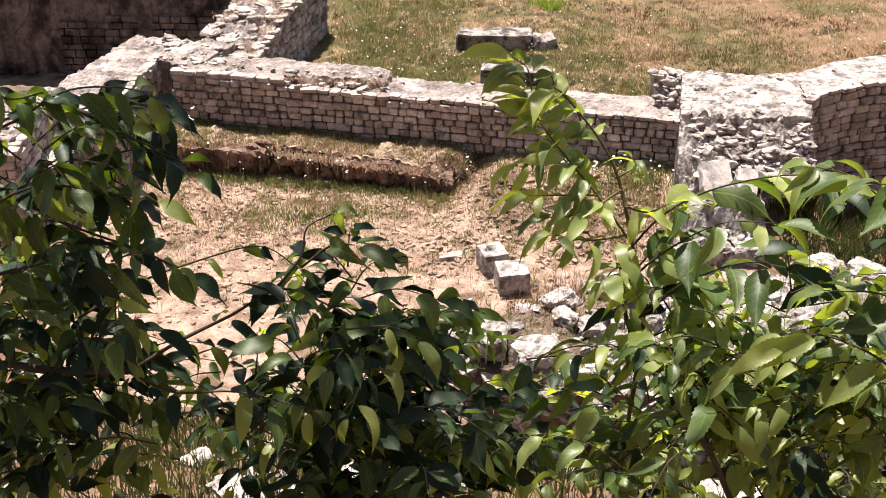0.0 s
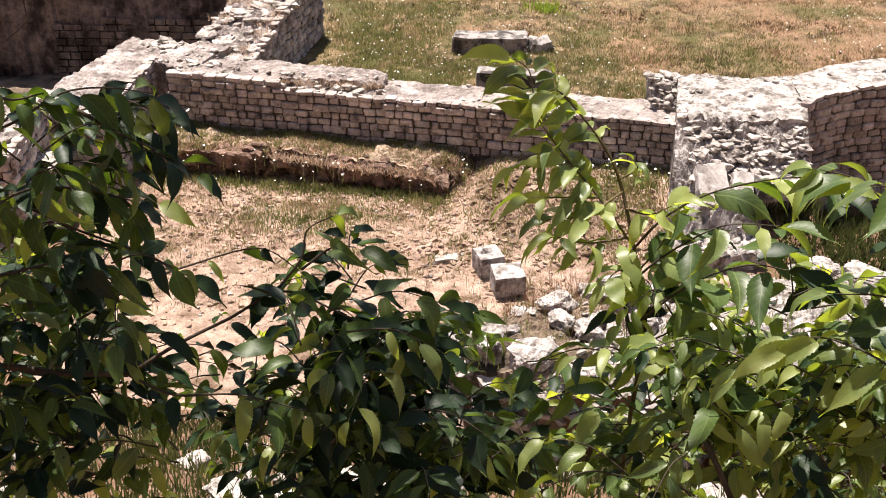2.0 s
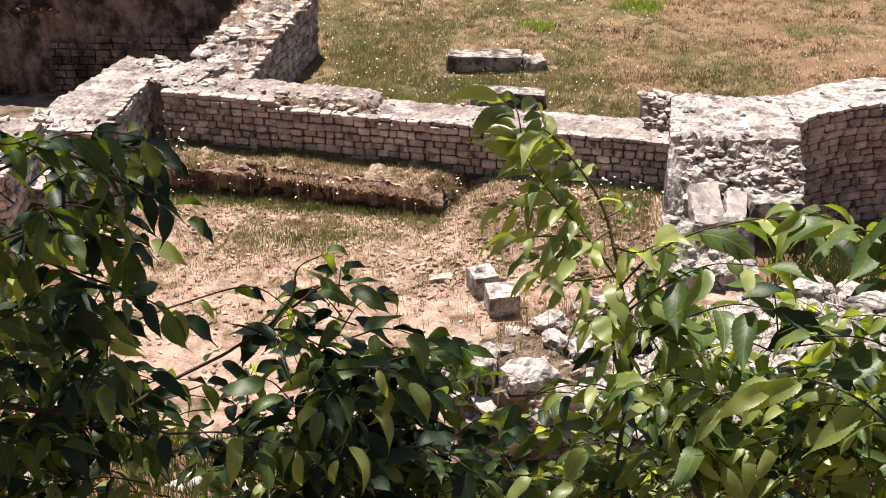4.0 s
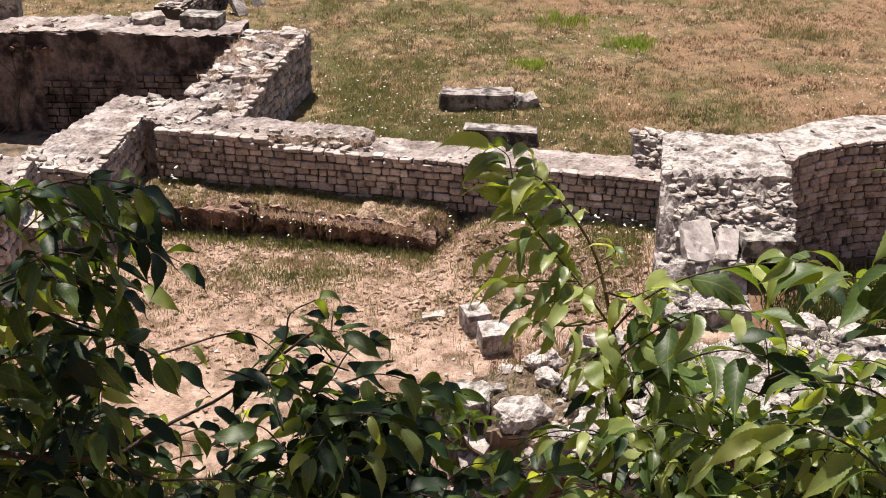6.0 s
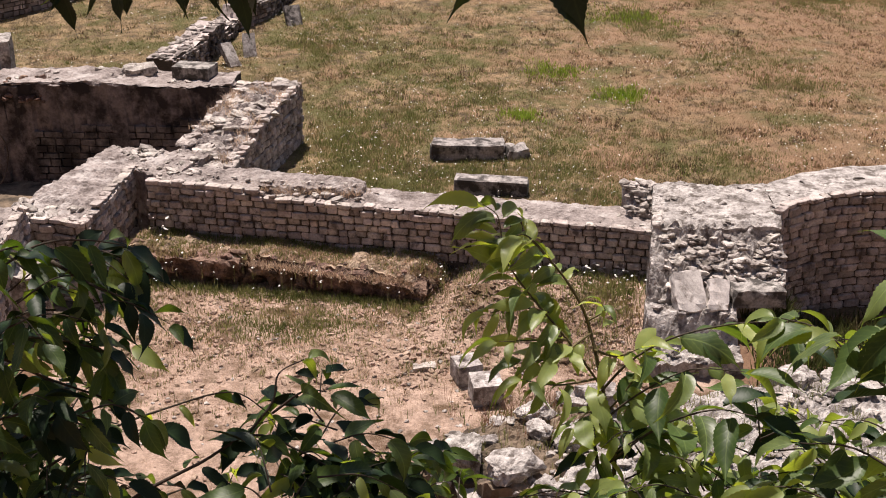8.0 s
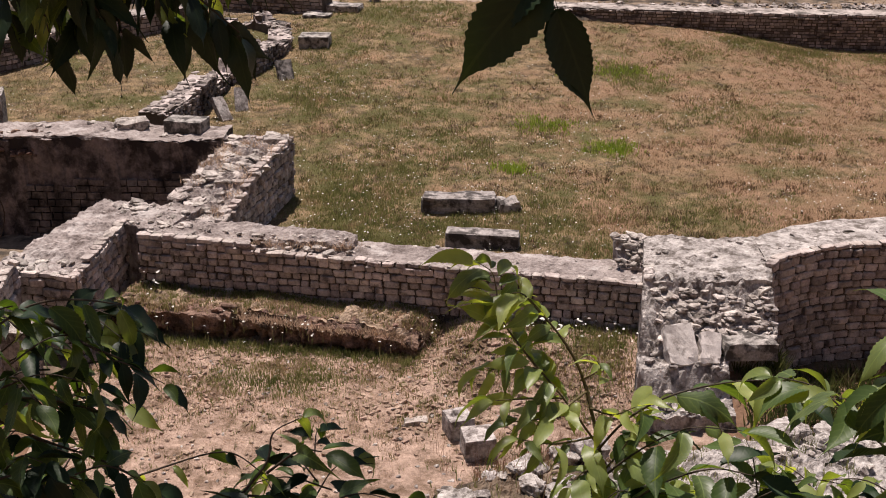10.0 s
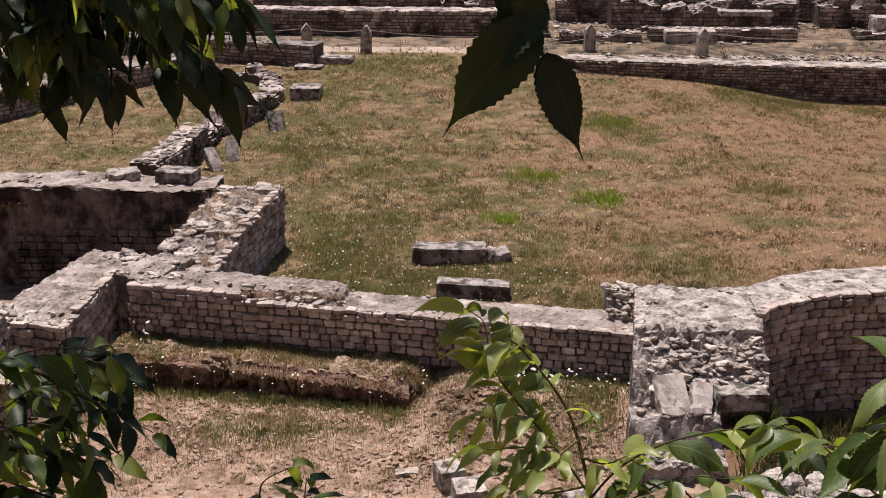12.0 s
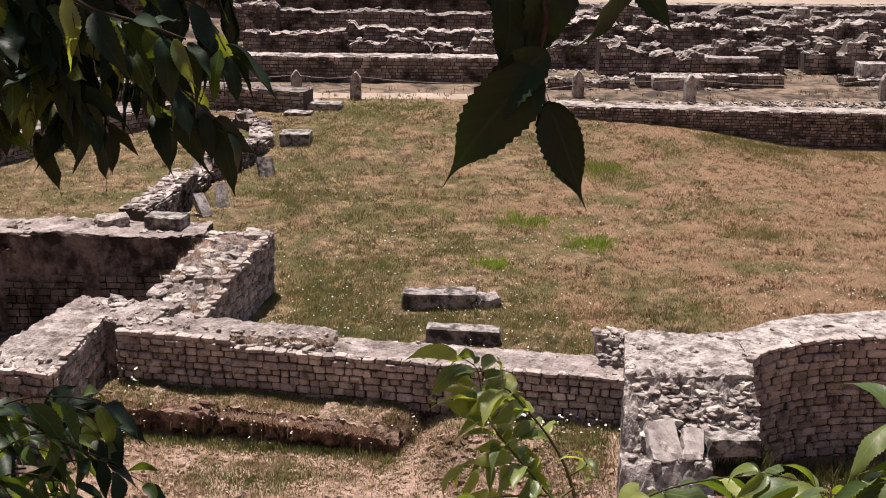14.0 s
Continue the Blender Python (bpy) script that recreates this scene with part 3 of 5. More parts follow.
def stand_z(x, y):
    """The height that something lies at: on the fallen wall or on the ground."""
    if -0.2 < x < 6.2 and 9.2 < y < 12.1:
        for q, top in ((END_Q, end_top), (NEAR_Q, near_top)):
            k = inside(q, x, y)
            if k:
                return top(*k)
    return ground_z(x, y)


# the mortar bench in the room
BENCH_Q = ((-3.95, 15.36), (0.12, 14.56), (0.5, 15.05), (-3.75, 15.95))


def bench_top(u, v):
    return -0.12 - 0.03 * ease(0.35, 0.0, v) - 0.08 * ease(0.62, 0.8, u) * ease(0.6, 0.0, v) - 0.22 * ease(0.93, 1.0, u) + 0.02 * math.sin(u * 17)


bench = solid("bench", block_top(bmesh.new(), BENCH_Q, -0.75, bench_top, 150, 26, 0.05, 0.09), STRAW_FLOOR, "low crumbling bench of reddish mortar under dry grass", "ledge", "structure", sides=RED_MORTAR)

# hard crust that juts from the bench over its hollowed face, broken into lengths
for crust_q, foot, head in (
        (((-3.9, 15.2), (-2.32, 14.92), (-2.28, 15.3), (-3.85, 15.6)), -0.40, -0.15),
        (((-2.2, 15.0), (-1.5, 14.86), (-1.45, 15.16), (-2.15, 15.3)), -0.36, -0.19),
        (((-1.42, 14.78), (-0.62, 14.56), (-0.58, 14.9), (-1.38, 15.1)), -0.46, -0.19),
        (((-0.58, 14.58), (0.1, 14.42), (0.14, 14.72), (-0.54, 14.88)), -0.50, -0.29)):
    part("crust", block_top(bmesh.new(), crust_q, foot, lambda u, v: head - 0.02 * (1 - v) + 0.02 * math.sin(u * 9), 60, 14, 0.03, 0.035), RED_MORTAR, bench, "jutting crust of red mortar")

# low walls beyond the field
def ruin(name, line, thick, z0, z1, label, seed, jag=0.12, courses=0.13, long=0.26, rubble=40, size=0.16, lit=FAR_RUBBLE, owner_kind="structure", front=FAR_STONE):
    """A far ruined wall along a line: core, coursed face and loose rubble on top."""
    rnd = random.Random(seed)
    bm = bmesh.new()
    rows, tops, s = [], [], 0.0
    pts = []
    for a, b in zip(line, line[1:]):
        a, b = Vector((*a, 0)), Vector((*b, 0))
        k = max(2, round((b - a).length / 0.14))
        pts += [(a.lerp(b, i / k), (b - a).normalized()) for i in range(k)]
    pts.append((Vector((*line[-1], 0)), pts[-1][1]))

    def top_at(p):
        """Broken off in steps where the wall is ruined, nearly level where it is not."""
        q = Vector((p.x, p.y * 0.3, seed))
        z = z1 + 0.3 * jag * noise.fractal(q * 0.8, 1.0, 2.0, 3)
        if jag > 0.1:
            z += jag * (0.55 * noise.cell(q * 0.8) + 0.4 * noise.cell(q * 2.1) + 0.2 * noise.cell(q * 4.7))
        return z

    for p, d in pts:
        nrm = Vector((d.y, -d.x, 0))
        z = top_at(p)
        row = [bm.verts.new((p.x, p.y, z0))]
        for j in range(5):
            q = p - nrm * thick * j / 4
            row.append(bm.verts.new((q.x, q.y, z + rnd.uniform(-0.015, 0.015))))
        q = p - nrm * thick
        row.append(bm.verts.new((q.x, q.y, z0)))
        rows.append(row)
    for a, b in zip(rows, rows[1:]):
        for j in range(len(a) - 1):
            bm.faces.new((a[j], b[j], b[j + 1], a[j + 1]))
    bm.faces.new(rows[0])
    bm.faces.new(rows[-1][::-1])
    bmesh.ops.recalc_face_normals(bm, faces=bm.faces[:])
    # lighter stone on top paints in the sunlight; sides get the dark joints
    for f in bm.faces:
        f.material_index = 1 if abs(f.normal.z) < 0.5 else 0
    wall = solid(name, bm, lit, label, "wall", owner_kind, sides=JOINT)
    lens = [0.0]
    for (p, _), (q, _) in zip(pts, pts[1:]):
        lens.append(lens[-1] + (q - p).length)

    def top_s(s):
        i = min(range(len(lens)), key=lambda k: abs(lens[k] - s))
        return top_at(pts[i][0]) + 0.02

    me = joined_stones(line, z0, top_s, courses * 0.78, long * 0.72, seed, proud=0.045)
    me.materials.append(front)
    ob = tagged(new("facing", me), "coursed stone facing", kind="stuff")
    ob.parent = wall
    spots = []
    for _ in range(rubble):
        p, d = rnd.choice(pts)
        nrm = Vector((d.y, -d.x, 0))
        q = p - nrm * thick * rnd.uniform(-0.05, 1.0) + d * rnd.uniform(-0.15, 0.15)
        sz = size * rnd.uniform(0.35, 1.05)
        spots.append((q.x, q.y, top_at(p) + sz * 0.1, sz))
    if spots:
        me = joined_rocks(spots, seed, flat=0.55)
        me.materials.append(FAR_RUBBLE)
        ob = tagged(new("rubble", me), "loose stones on the wall top", kind="stuff")
        ob.parent = wall
    return wall


ruin("wall_terrace", [(3.4, 33.1), (7.6, 32.4), (10.6, 32.12), (15, 31.75), (22, 31.3)], 0.75, -0.7, 0.47, "long terrace wall of small dark stone courses", 3, 0.03, 0.10, 0.2, 50, 0.1)
ruin("wall_corner", [(-9, 34.1), (-5.2, 33.4), (-2.2, 32.45)], 0.7, 0.0, 0.88, "low far wall with a worn pale top", 4, 0.05, 0.13, 0.26, 30, 0.12)
ruin("wall_outer", [(-11.5, 24.2), (-8.6, 27.6), (-7.6, 29.2), (-5.3, 31.6)], 0.8, -0.2, 0.72, "low ruined wall running beside the field", 5, 0.1, 0.13, 0.26, 60, 0.16)
ruin("wall_garden", [(-4.45, 22.3), (-4.05, 23.9), (-3.75, 26.2), (-3.2, 27.2), (-2.75, 29.0), (-2.9, 30.6), (-3.5, 31.4), (-4.6, 31.6)], 0.5, -0.2, 0.42, "low curving wall of broken stones", 6, 0.22, 0.11, 0.2, 220, 0.19)
ruin("wall_tier", [(-12, 37.3), (-5, 37.1), (4.4, 36.9)], 0.8, 0.2, 1.12, "terrace wall with a level pale top", 7, 0.025, 0.13, 0.27, 60, 0.13)
ruin("wall_tier", [(-4.6, 40.2), (-1.5, 40.1), (4.7, 40.0)], 0.8, 0.6, 1.48, "upper terrace wall with an uneven top", 8, 0.21, 0.14, 0.27, 90, 0.18)
ruin("wall_tier", [(-3.9, 43.2), (3, 43.0), (7, 43.0)], 0.8, 1.0, 1.72, "upper terrace wall of grey stone courses", 9, 0.12, 0.14, 0.27, 70, 0.18)
# wall raised and painted dark where tree shade should lie
ruin("wall_tier", [(-16, 46.3), (-4, 46.2), (4.6, 46.1)], 0.8, 1.2, 2.4, "far terrace wall painted dark to look shaded", 10, 0.08, 0.14, 0.3, 30, 0.16, lit=SHADED_WALL, front=SHADED_WALL)
ruin("wall_tier", [(5, 46.1), (9, 46.1), (24, 45.8)], 0.8, 1.2, 1.74, "far terrace wall under dry straw", 28, 0.1, 0.14, 0.3, 60, 0.18)
ruin("wall_tier", [(-5.4, 42.4), (-3.7, 42.3)], 0.9, 0.9, 1.98, "tall remaining lump of terrace wall", 29, 0.2, 0.14, 0.28, 50, 0.22)
ruin("wall_tier", [(5.6, 36.1), (7.0, 36.0)], 0.6, 0.2, 0.62, "low ruined wall of rough pale stones", 21, 0.12, 0.15, 0.3, 40, 0.2)
ruin("wall_tier", [(7.3, 36.3), (9.1, 36.25), (11.6, 36.2)], 0.6, 0.2, 0.72, "low ruined wall beside the pale path", 11, 0.1, 0.15, 0.32, 60, 0.2)
ruin("wall_tier", [(6.4, 37.9), (9.2, 37.8), (10.9, 37.8)], 0.9, 0.4, 1.15, "ruined wall with a broken stepped top", 12, 0.42, 0.14, 0.28, 90, 0.22)
ruin("wall_tier", [(9.5, 38.3), (12.2, 38.2)], 0.9, 0.5, 1.22, "ruined stone wall with a dark opening beside it", 13, 0.12, 0.14, 0.28, 40, 0.18)
ruin("wall_tier", [(12.9, 38.4), (17.5, 38.0)], 0.9, 0.5, 1.0, "heap-like ruined wall of pale blocks", 14, 0.45, 0.14, 0.3, 110, 0.26)
ruin("wall_tier", [(5.2, 40.6), (8.2, 40.6), (10.4, 40.5)], 0.9, 0.7, 1.62, "upper ruined wall, broken along its top", 15, 0.33, 0.14, 0.28, 90, 0.22)
ruin("wall_tier", [(10.6, 41.2), (14.2, 41.1), (19, 40.9)], 0.9, 0.8, 1.5, "upper ruined wall of dark stone courses", 16, 0.36, 0.14, 0.28, 110, 0.22)
ruin("wall_tier", [(6.6, 43.4), (12, 43.3), (20, 43.0)], 0.9, 1.0, 1.8, "far wall of stone courses, worn along its top", 17, 0.27, 0.14, 0.28, 110, 0.22)
ruin("wall_tier", [(13.5, 36.6), (18.5, 36.3)], 0.7, 0.2, 0.6, "low pale wall beside the path", 18, 0.12, 0.15, 0.3, 60, 0.22)

ruin("wall_tier", [(4.9, 39.2), (7.4, 39.1), (9.4, 39.3)], 0.7, 0.4, 1.2, "crumbled cross wall of grey stones", 22, 0.35, 0.13, 0.26, 90, 0.22)
ruin("wall_tier", [(10.9, 39.6), (13.4, 39.5)], 0.7, 0.5, 1.35, "short broken wall among the ruins", 23, 0.3, 0.13, 0.26, 60, 0.22)
ruin("wall_tier", [(13.8, 39.9), (18.5, 39.6)], 0.7, 0.5, 1.25, "broken wall of dark stone courses", 24, 0.4, 0.13, 0.26, 90, 0.24)
ruin("wall_tier", [(8.3, 42.2), (12.6, 42.1), (16.5, 42.0)], 0.7, 0.8, 1.62, "crumbling upper wall with a jagged top", 25, 0.3, 0.13, 0.26, 90, 0.22)
ruin("wall_tier", [(4.6, 35.9), (5.5, 35.8)], 0.6, 0.2, 0.66, "short low wall of stacked pale slabs", 26, 0.14, 0.12, 0.3, 30, 0.2)
ruin("wall_tier", [(-1.2, 38.9), (1.9, 38.8), (4.2, 38.7)], 0.6, 0.4, 1.28, "rubble wall sloping between the terraces", 27, 0.3, 0.13, 0.26, 120, 0.22)

# rubble lying in front of the far walls
rnd = random.Random(71)
spots = []
for _ in range(2200):
    x, y = rnd.uniform(4.5, 21), rnd.uniform(35.6, 45.5)
    if noise.noise(Vector((x * 0.5, y * 0.6, 4))) > 0.02:
        s = rnd.uniform(0.05, 0.2)
        spots.append((x, y, ground_z(x, y) + s * 0.12, s))
for _ in range(900):
    x = rnd.uniform(3.6, 20)
    y = rnd.uniform(32.6, 33.6) + 0.35 * rnd.random()
    s = rnd.uniform(0.06, 0.2)
    spots.append((x, y, 0.42 + s * 0.1, s))
for _ in range(160):
    x, y = rnd.uniform(-5, 4), rnd.uniform(37.9, 43)
    s = rnd.uniform(0.08, 0.22)
    spots.append((x, y, ground_z(x, y) + s * 0.12, s))
me = joined_rocks(spots, 5, flat=0.6)
me.materials.append(FAR_RUBBLE)
tagged(new("far_rubble", me), "pale broken stones strewn over the far terraces", "rubble", kind="stuff")


# hewn blocks
def hewn(name, at, size, turn, material, label, category="stone block", tilt=0.0, group="", rough=0.012, notch=None):
    base = Vector(at)
    bm = bmesh.new()
    bmesh.ops.create_cube(bm, size=1.0)
    bmesh.ops.subdivide_edges(bm, edges=bm.edges[:], cuts=4, use_grid_fill=True)
    for v in bm.verts:
        x, y, z = v.co
        r = max(abs(x), abs(y), abs(z))
        k = sorted((abs(x), abs(y), abs(z)))
        if k[1] > 0.48:
            v.co *= 0.965
        p = Vector((x * size[0], y * size[1], z * size[2]))
        o = p + base
        v.co = Vector((v.co.x * size[0], v.co.y * size[1], (v.co.z + 0.5) * size[2]))
        v.co += Vector((wobble(o, 5, rough), wobble(o + Vector((7, 0, 0)), 5, rough), wobble(o + Vector((0, 9, 0)), 5, rough)))
        if notch and v.co.z > size[2] * 0.9 and abs(x - notch[0]) < 0.14 and abs(y - notch[1]) < 0.2:
            v.co.z -= notch[2]
    ob = solid(name, bm, material, label, category, group=group)
    ob.matrix_basis = Matrix.Translation(base) @ pose(0, 0, 0, tilt, 0, turn)
    return ob


hewn("stone_block", (0.79, 18.6, -0.05), (1.16, 0.38, 0.27), -3, GREY_BLOCK, "long rounded stone block lying in the dry grass", rough=0.03, group="blocks in the field")
hewn("stone_block", (1.55, 18.58, -0.05), (0.36, 0.34, 0.19), 15, GREY_BLOCK, "small rough stone beside a long block in the grass", rough=0.05, group="blocks in the field")
hewn("stone_block", (1.07, 17.0, -0.06), (1.08, 0.32, 0.27), -8, GREY_BLOCK, "long squared stone block lying behind the low wall", group="blocks in the field")
hewn("stone_slab", (-3.62, 19.98, 0.86), (0.66, 0.42, 0.2), -14, GREY_BLOCK, "pale grey squared slab resting on the wall top", "slab")
hewn("cap_stone", (-2.12, 19.5, 0.8), (0.42, 0.3, 0.09), 6, LIMESTONE, "flat pale cap stone on the wall end", "slab", rough=0.02)
hewn("capital", (-7.1, 20.9, 0.3), (0.5, 0.6, 0.98), 10, WHITE_STONE, "weathered white carved stone block", "stone block", rough=0.04)
hewn("stone_block", (-2.18, 29.3, 0.08), (0.72, 0.62, 0.42), -4, GREY_BLOCK, "squared grey stone block standing on the field")
hewn("stone_block", (0.56, 12.52, -0.57), (0.3, 0.32, 0.27), 18, WHITE_STONE, "white squared stone with a socket hole, on dry straw", notch=(0.0, 0.1, 0.08), group="cut stones on the floor")
hewn("stone_block", (0.76, 12.1, -0.57), (0.35, 0.36, 0.27), 8, WHITE_STONE, "white squared stone on dry straw", group="cut stones on the floor")
hewn("flat_stone", (0.08, 12.78, -0.58), (0.27, 0.16, 0.07), 4, FACING, "flat brown stone lying on the straw", rough=0.02)
hewn("upright_stone", (3.21, 13.14, -0.04), (0.35, 0.2, 0.52), 5, PALE_BLOCK, "white notched block leaning back on the rubble slope", tilt=-47, rough=0.03, notch=(0.05, 0.3, 0.06))
hewn("upright_stone", (3.53, 13.15, -0.04), (0.25, 0.2, 0.4), -8, PALE_BLOCK, "smaller white block leaning against the notched one", tilt=-44, rough=0.03)
hewn("lying_stone", (4.02, 13.36, 0.03), (0.62, 0.4, 0.2), 3, GREY_BLOCK, "grey rough stone bridging the broken pier foot", rough=0.04)
hewn("tilted_slab", (-3.5, 23.6, -0.02), (0.24, 0.14, 0.55), 40, WHITE_STONE, "white slab leaning against a low wall", "slab", tilt=-42, group="slabs by the low wall")
hewn("tilted_slab", (-3.3, 24.3, -0.02), (0.26, 0.14, 0.52), 10, WHITE_STONE, "narrow white slab leaning against a low wall", "slab", tilt=-35, group="slabs by the low wall")
hewn("tilted_slab", (-2.62, 26.6, 0.02), (0.34, 0.16, 0.5), 22, GREY_BLOCK, "grey slab standing beside the curving wall", "slab", tilt=-30, group="slabs by the low wall")
hewn("rough_stone", (-4.55, 20.15, 0.84), (0.5, 0.4, 0.16), 20, LIMESTONE, "rough flat stone lying on the wall top", rough=0.06)
hewn("step_slab", (-1.85, 32.9, 0.2), (1.3, 0.6, 0.36), -14, GREY_BLOCK, "pale flat stone step at the wall end", "slab", rough=0.03)
hewn("step_slab", (-2.3, 32.15, 0.2), (0.7, 0.5, 0.24), -10, GREY_BLOCK, "low stone step before the far wall", "slab", rough=0.03)
hewn("lintel", (10.3, 37.3, 1.0), (1.6, 0.5, 0.14), -2, WHITE_STONE, "pale flat lintel lying on the ruined wall", "slab", rough=0.02)
hewn("bench_block", (8.4, 36.0, 0.38), (1.5, 0.5, 0.38), -2, WHITE_STONE, "pale squared blocks in a row beside the path", "stone block", rough=0.02)
hewn("bench_block", (14.6, 37.3, 0.5), (0.9, 0.6, 0.5), 4, WHITE_STONE, "pale squared block standing among the ruins", "stone block", rough=0.02)
hewn("bench_block", (14.0, 42.6, 1.3), (0.5, 0.5, 0.75), 0, WHITE_STONE, "pale upright block among the far ruins", "stone block", rough=0.04)


# rope posts with gabled heads
def rope_post(at, turn=0.0, niche=True):
    post = empty("rope_post", at, "small white gabled stone post for a rope barrier", "post", "posts along the path")
    w, h, d = 0.15, 0.74, 0.13
    bm = bmesh.new()
    outline = ((-w, -0.15), (w, -0.15), (w * 0.97, h * 0.76), (0.02, h), (-0.02, h), (-w * 0.97, h * 0.76))
    front = [bm.verts.new((x, -d, z)) for x, z in outline]
    back = [bm.verts.new((x, d, z)) for x, z in outline]
    bm.faces.new(front)
    bm.faces.new(back[::-1])
    for i in range(len(outline)):
        j = (i + 1) % len(outline)
        bm.faces.new((front[i], back[i], back[j], front[j]))
    bmesh.ops.recalc_face_normals(bm, faces=bm.faces[:])
    bmesh.ops.bevel(bm, geom=bm.edges[:], offset=0.012, segments=2, affect="EDGES")
    body = new("body", mesh_from("body", bm, WHITE_STONE))
    body.parent = post
    if niche:
        bm = bmesh.new()
        ring = [bm.verts.new((0.06 * math.cos(a) * (1 if math.sin(a) < 0.2 else 0.55), -d - 0.004, h * 0.66 + 0.1 * math.sin(a))) for a in [k * math.tau / 10 for k in range(10)]]
        low = [bm.verts.new((v.co.x * 0.8, -d + 0.02, v.co.z)) for v in ring]
        bm.faces.new(low)
        for i in range(10):
            bm.faces.new((ring[i], ring[(i + 1) % 10], low[(i + 1) % 10], low[i]))
        n = new("niche", mesh_from("niche", bm, NICHE))
        n.parent = post
        tagged(n, "dark carved niche")
    post.rotation_euler = (0, 0, radians(turn))
    return post


POSTS = ((-8.6, 35.4), (-2.52, 34.4), (-0.89, 34.2), (5.28, 34.6), (8.29, 34.0), (13.86, 34.3), (19.5, 34.2))
for i, (x, y) in enumerate(POSTS):
    rope_post((x, y, 0.40), (-4, 6, -3, 2, 5, -6, 0)[i], i > 3)
for (xa, ya), (xb, yb) in zip(POSTS, POSTS[1:]):
    for hz in (0.62, 0.34):
        bm = bmesh.new()
        sag = 0.05 * abs(xb - xa) ** 0.8
        tube(bm, [(xa + (xb - xa) * k / 12, ya + (yb - ya) * k / 12, 0.40 + hz - sag * (1 - (k / 6 - 1) ** 2)) for k in range(13)], 0.009, 0.009, 5)
        solid("rope", bm, ROPE, "thin pale rope strung between stone posts", "rope", group="ropes between the posts", smooth=True)

# small courses and bedded stones of the near walls
face_stones(wall_north, (LONG_A, LONG_B), -0.2, lambda s: 0.585 if s < 1.55 else 0.475, seed=2)
face_stones(wall_west, ((-4.13, 14.52), (-3.9, 16.45)), -0.62, lambda s: 0.56 if s < 0.5 else 0.62, 0.11, 0.17, seed=3)
face_stones(wall_west, ((-5.22, 14.85), (-4.13, 14.52)), -0.62, lambda s: 0.54, 0.12, 0.22, seed=4)
face_stones(wall_back, ((-2.62, 16.55), (-1.88, 19.62)), -0.22, lambda s: back_top(1, s / 3.16) + 0.04, 0.108, 0.16, seed=5)
face_stones(wall_back, ((-1.88, 19.62), (-3.02, 19.75)), -0.22, lambda s: 0.85, 0.112, 0.2, seed=6)
face_stones(wall_apse, apse_front, -0.95, lambda s: 0.80, 0.108, 0.18, seed=7, proud=0.04)
face_stones(wall_pier, ((3.02, 14.75), (2.87, 14.06)), -0.2, lambda s: 0.72, 0.12, 0.2, LIME_STONES, seed=8, proud=0.015)
face_stones(wall_stub, ((-7.0, 12.7), (-4.82, 12.9)), -0.7, lambda s: 0.75, 0.115, 0.2, seed=9)
face_stones(wall_stub, ((-4.82, 12.9), (-4.86, 14.55)), -0.7, lambda s: 0.75, 0.115, 0.2, seed=10)
scatter_rocks(wall_north, ((-2.15, 15.6), (-0.76, 15.3), (-0.7, 15.75), (-2.15, 15.95)), 26, 0.07, 0.15, lambda u, v: 0.47 + 0.08 * v, 21)
scatter_rocks(wall_north, LONG_Q, 30, 0.04, 0.1, long_top, 22)
scatter_rocks(wall_north, cap_q, 30, 0.05, 0.1, cap_top, 23, edge="front")
scatter_rocks(wall_pier, ((2.86, 13.44), (4.34, 13.46), (4.36, 13.98), (2.96, 14.0)), 150, 0.06, 0.2, lambda u, v: broken_top(u, 0.12 + 0.75 * v), 24, sink=0.55, flat=0.6)
scatter_rocks(wall_pier, ((4.24, 13.44), (4.42, 13.44), (4.45, 14.2), (4.26, 14.2)), 18, 0.07, 0.15, lambda u, v: broken_top(0.95, min(1, v * 1.25)), 38, WHITE_ROCKS, 0.4, flat=0.6)
scatter_rocks(wall_pier, PIER_Q, 26, 0.05, 0.12, pier_top, 25, WHITE_ROCKS, 0.5)
scatter_rocks(wall_pier, ((2.72, 14.86), (3.14, 14.84), (3.14, 15.46), (2.68, 15.46)), 46, 0.07, 0.15, lambda u, v: 0.54 + 0.2 * ease(0.1, 0.8, v), 26, sink=0.2)
scatter_rocks(wall_pier, foot_q, 22, 0.08, 0.2, lambda u, v: -0.34 + 0.3 * ease(0.4, 0.65, v) + 0.06 * v, 27, WHITE_ROCKS)
scatter_rocks(wall_back, BACK_Q, 95, 0.1, 0.32, back_top, 28, sink=0.4, flat=0.5)
scatter_rocks(wall_back, ((-3.5, 16.2), (-3.0, 16.2), (-3.1, 16.9), (-3.6, 16.9)), 30, 0.06, 0.14, lambda u, v: 0.56, 29)
scatter_rocks(wall_west, CORNER_Q, 34, 0.06, 0.16, lambda u, v: 0.6, 36, sink=0.3)
scatter_rocks(bench, BENCH_Q, 26, 0.06, 0.2, bench_top, 37, RED_ROCKS, 0.45, edge="front")
scatter_rocks(wall_west, ((-5.2, 14.85), (-4.13, 14.52), (-4.05, 15.0), (-5.1, 15.25)), 24, 0.1, 0.24, lambda u, v: 0.53, 30)
scatter_rocks(wall_far, FAR_Q, 40, 0.05, 0.14, lambda u, v: far_top(u, v) + 0.03, 31, sink=0.5)
scatter_rocks(wall_far, ((-6.6, 19.44), (-5.8, 19.42), (-5.8, 19.8), (-6.6, 19.8)), 40, 0.08, 0.2, lambda u, v: 0.6 + 0.3 * v, 32, RED_ROCKS)
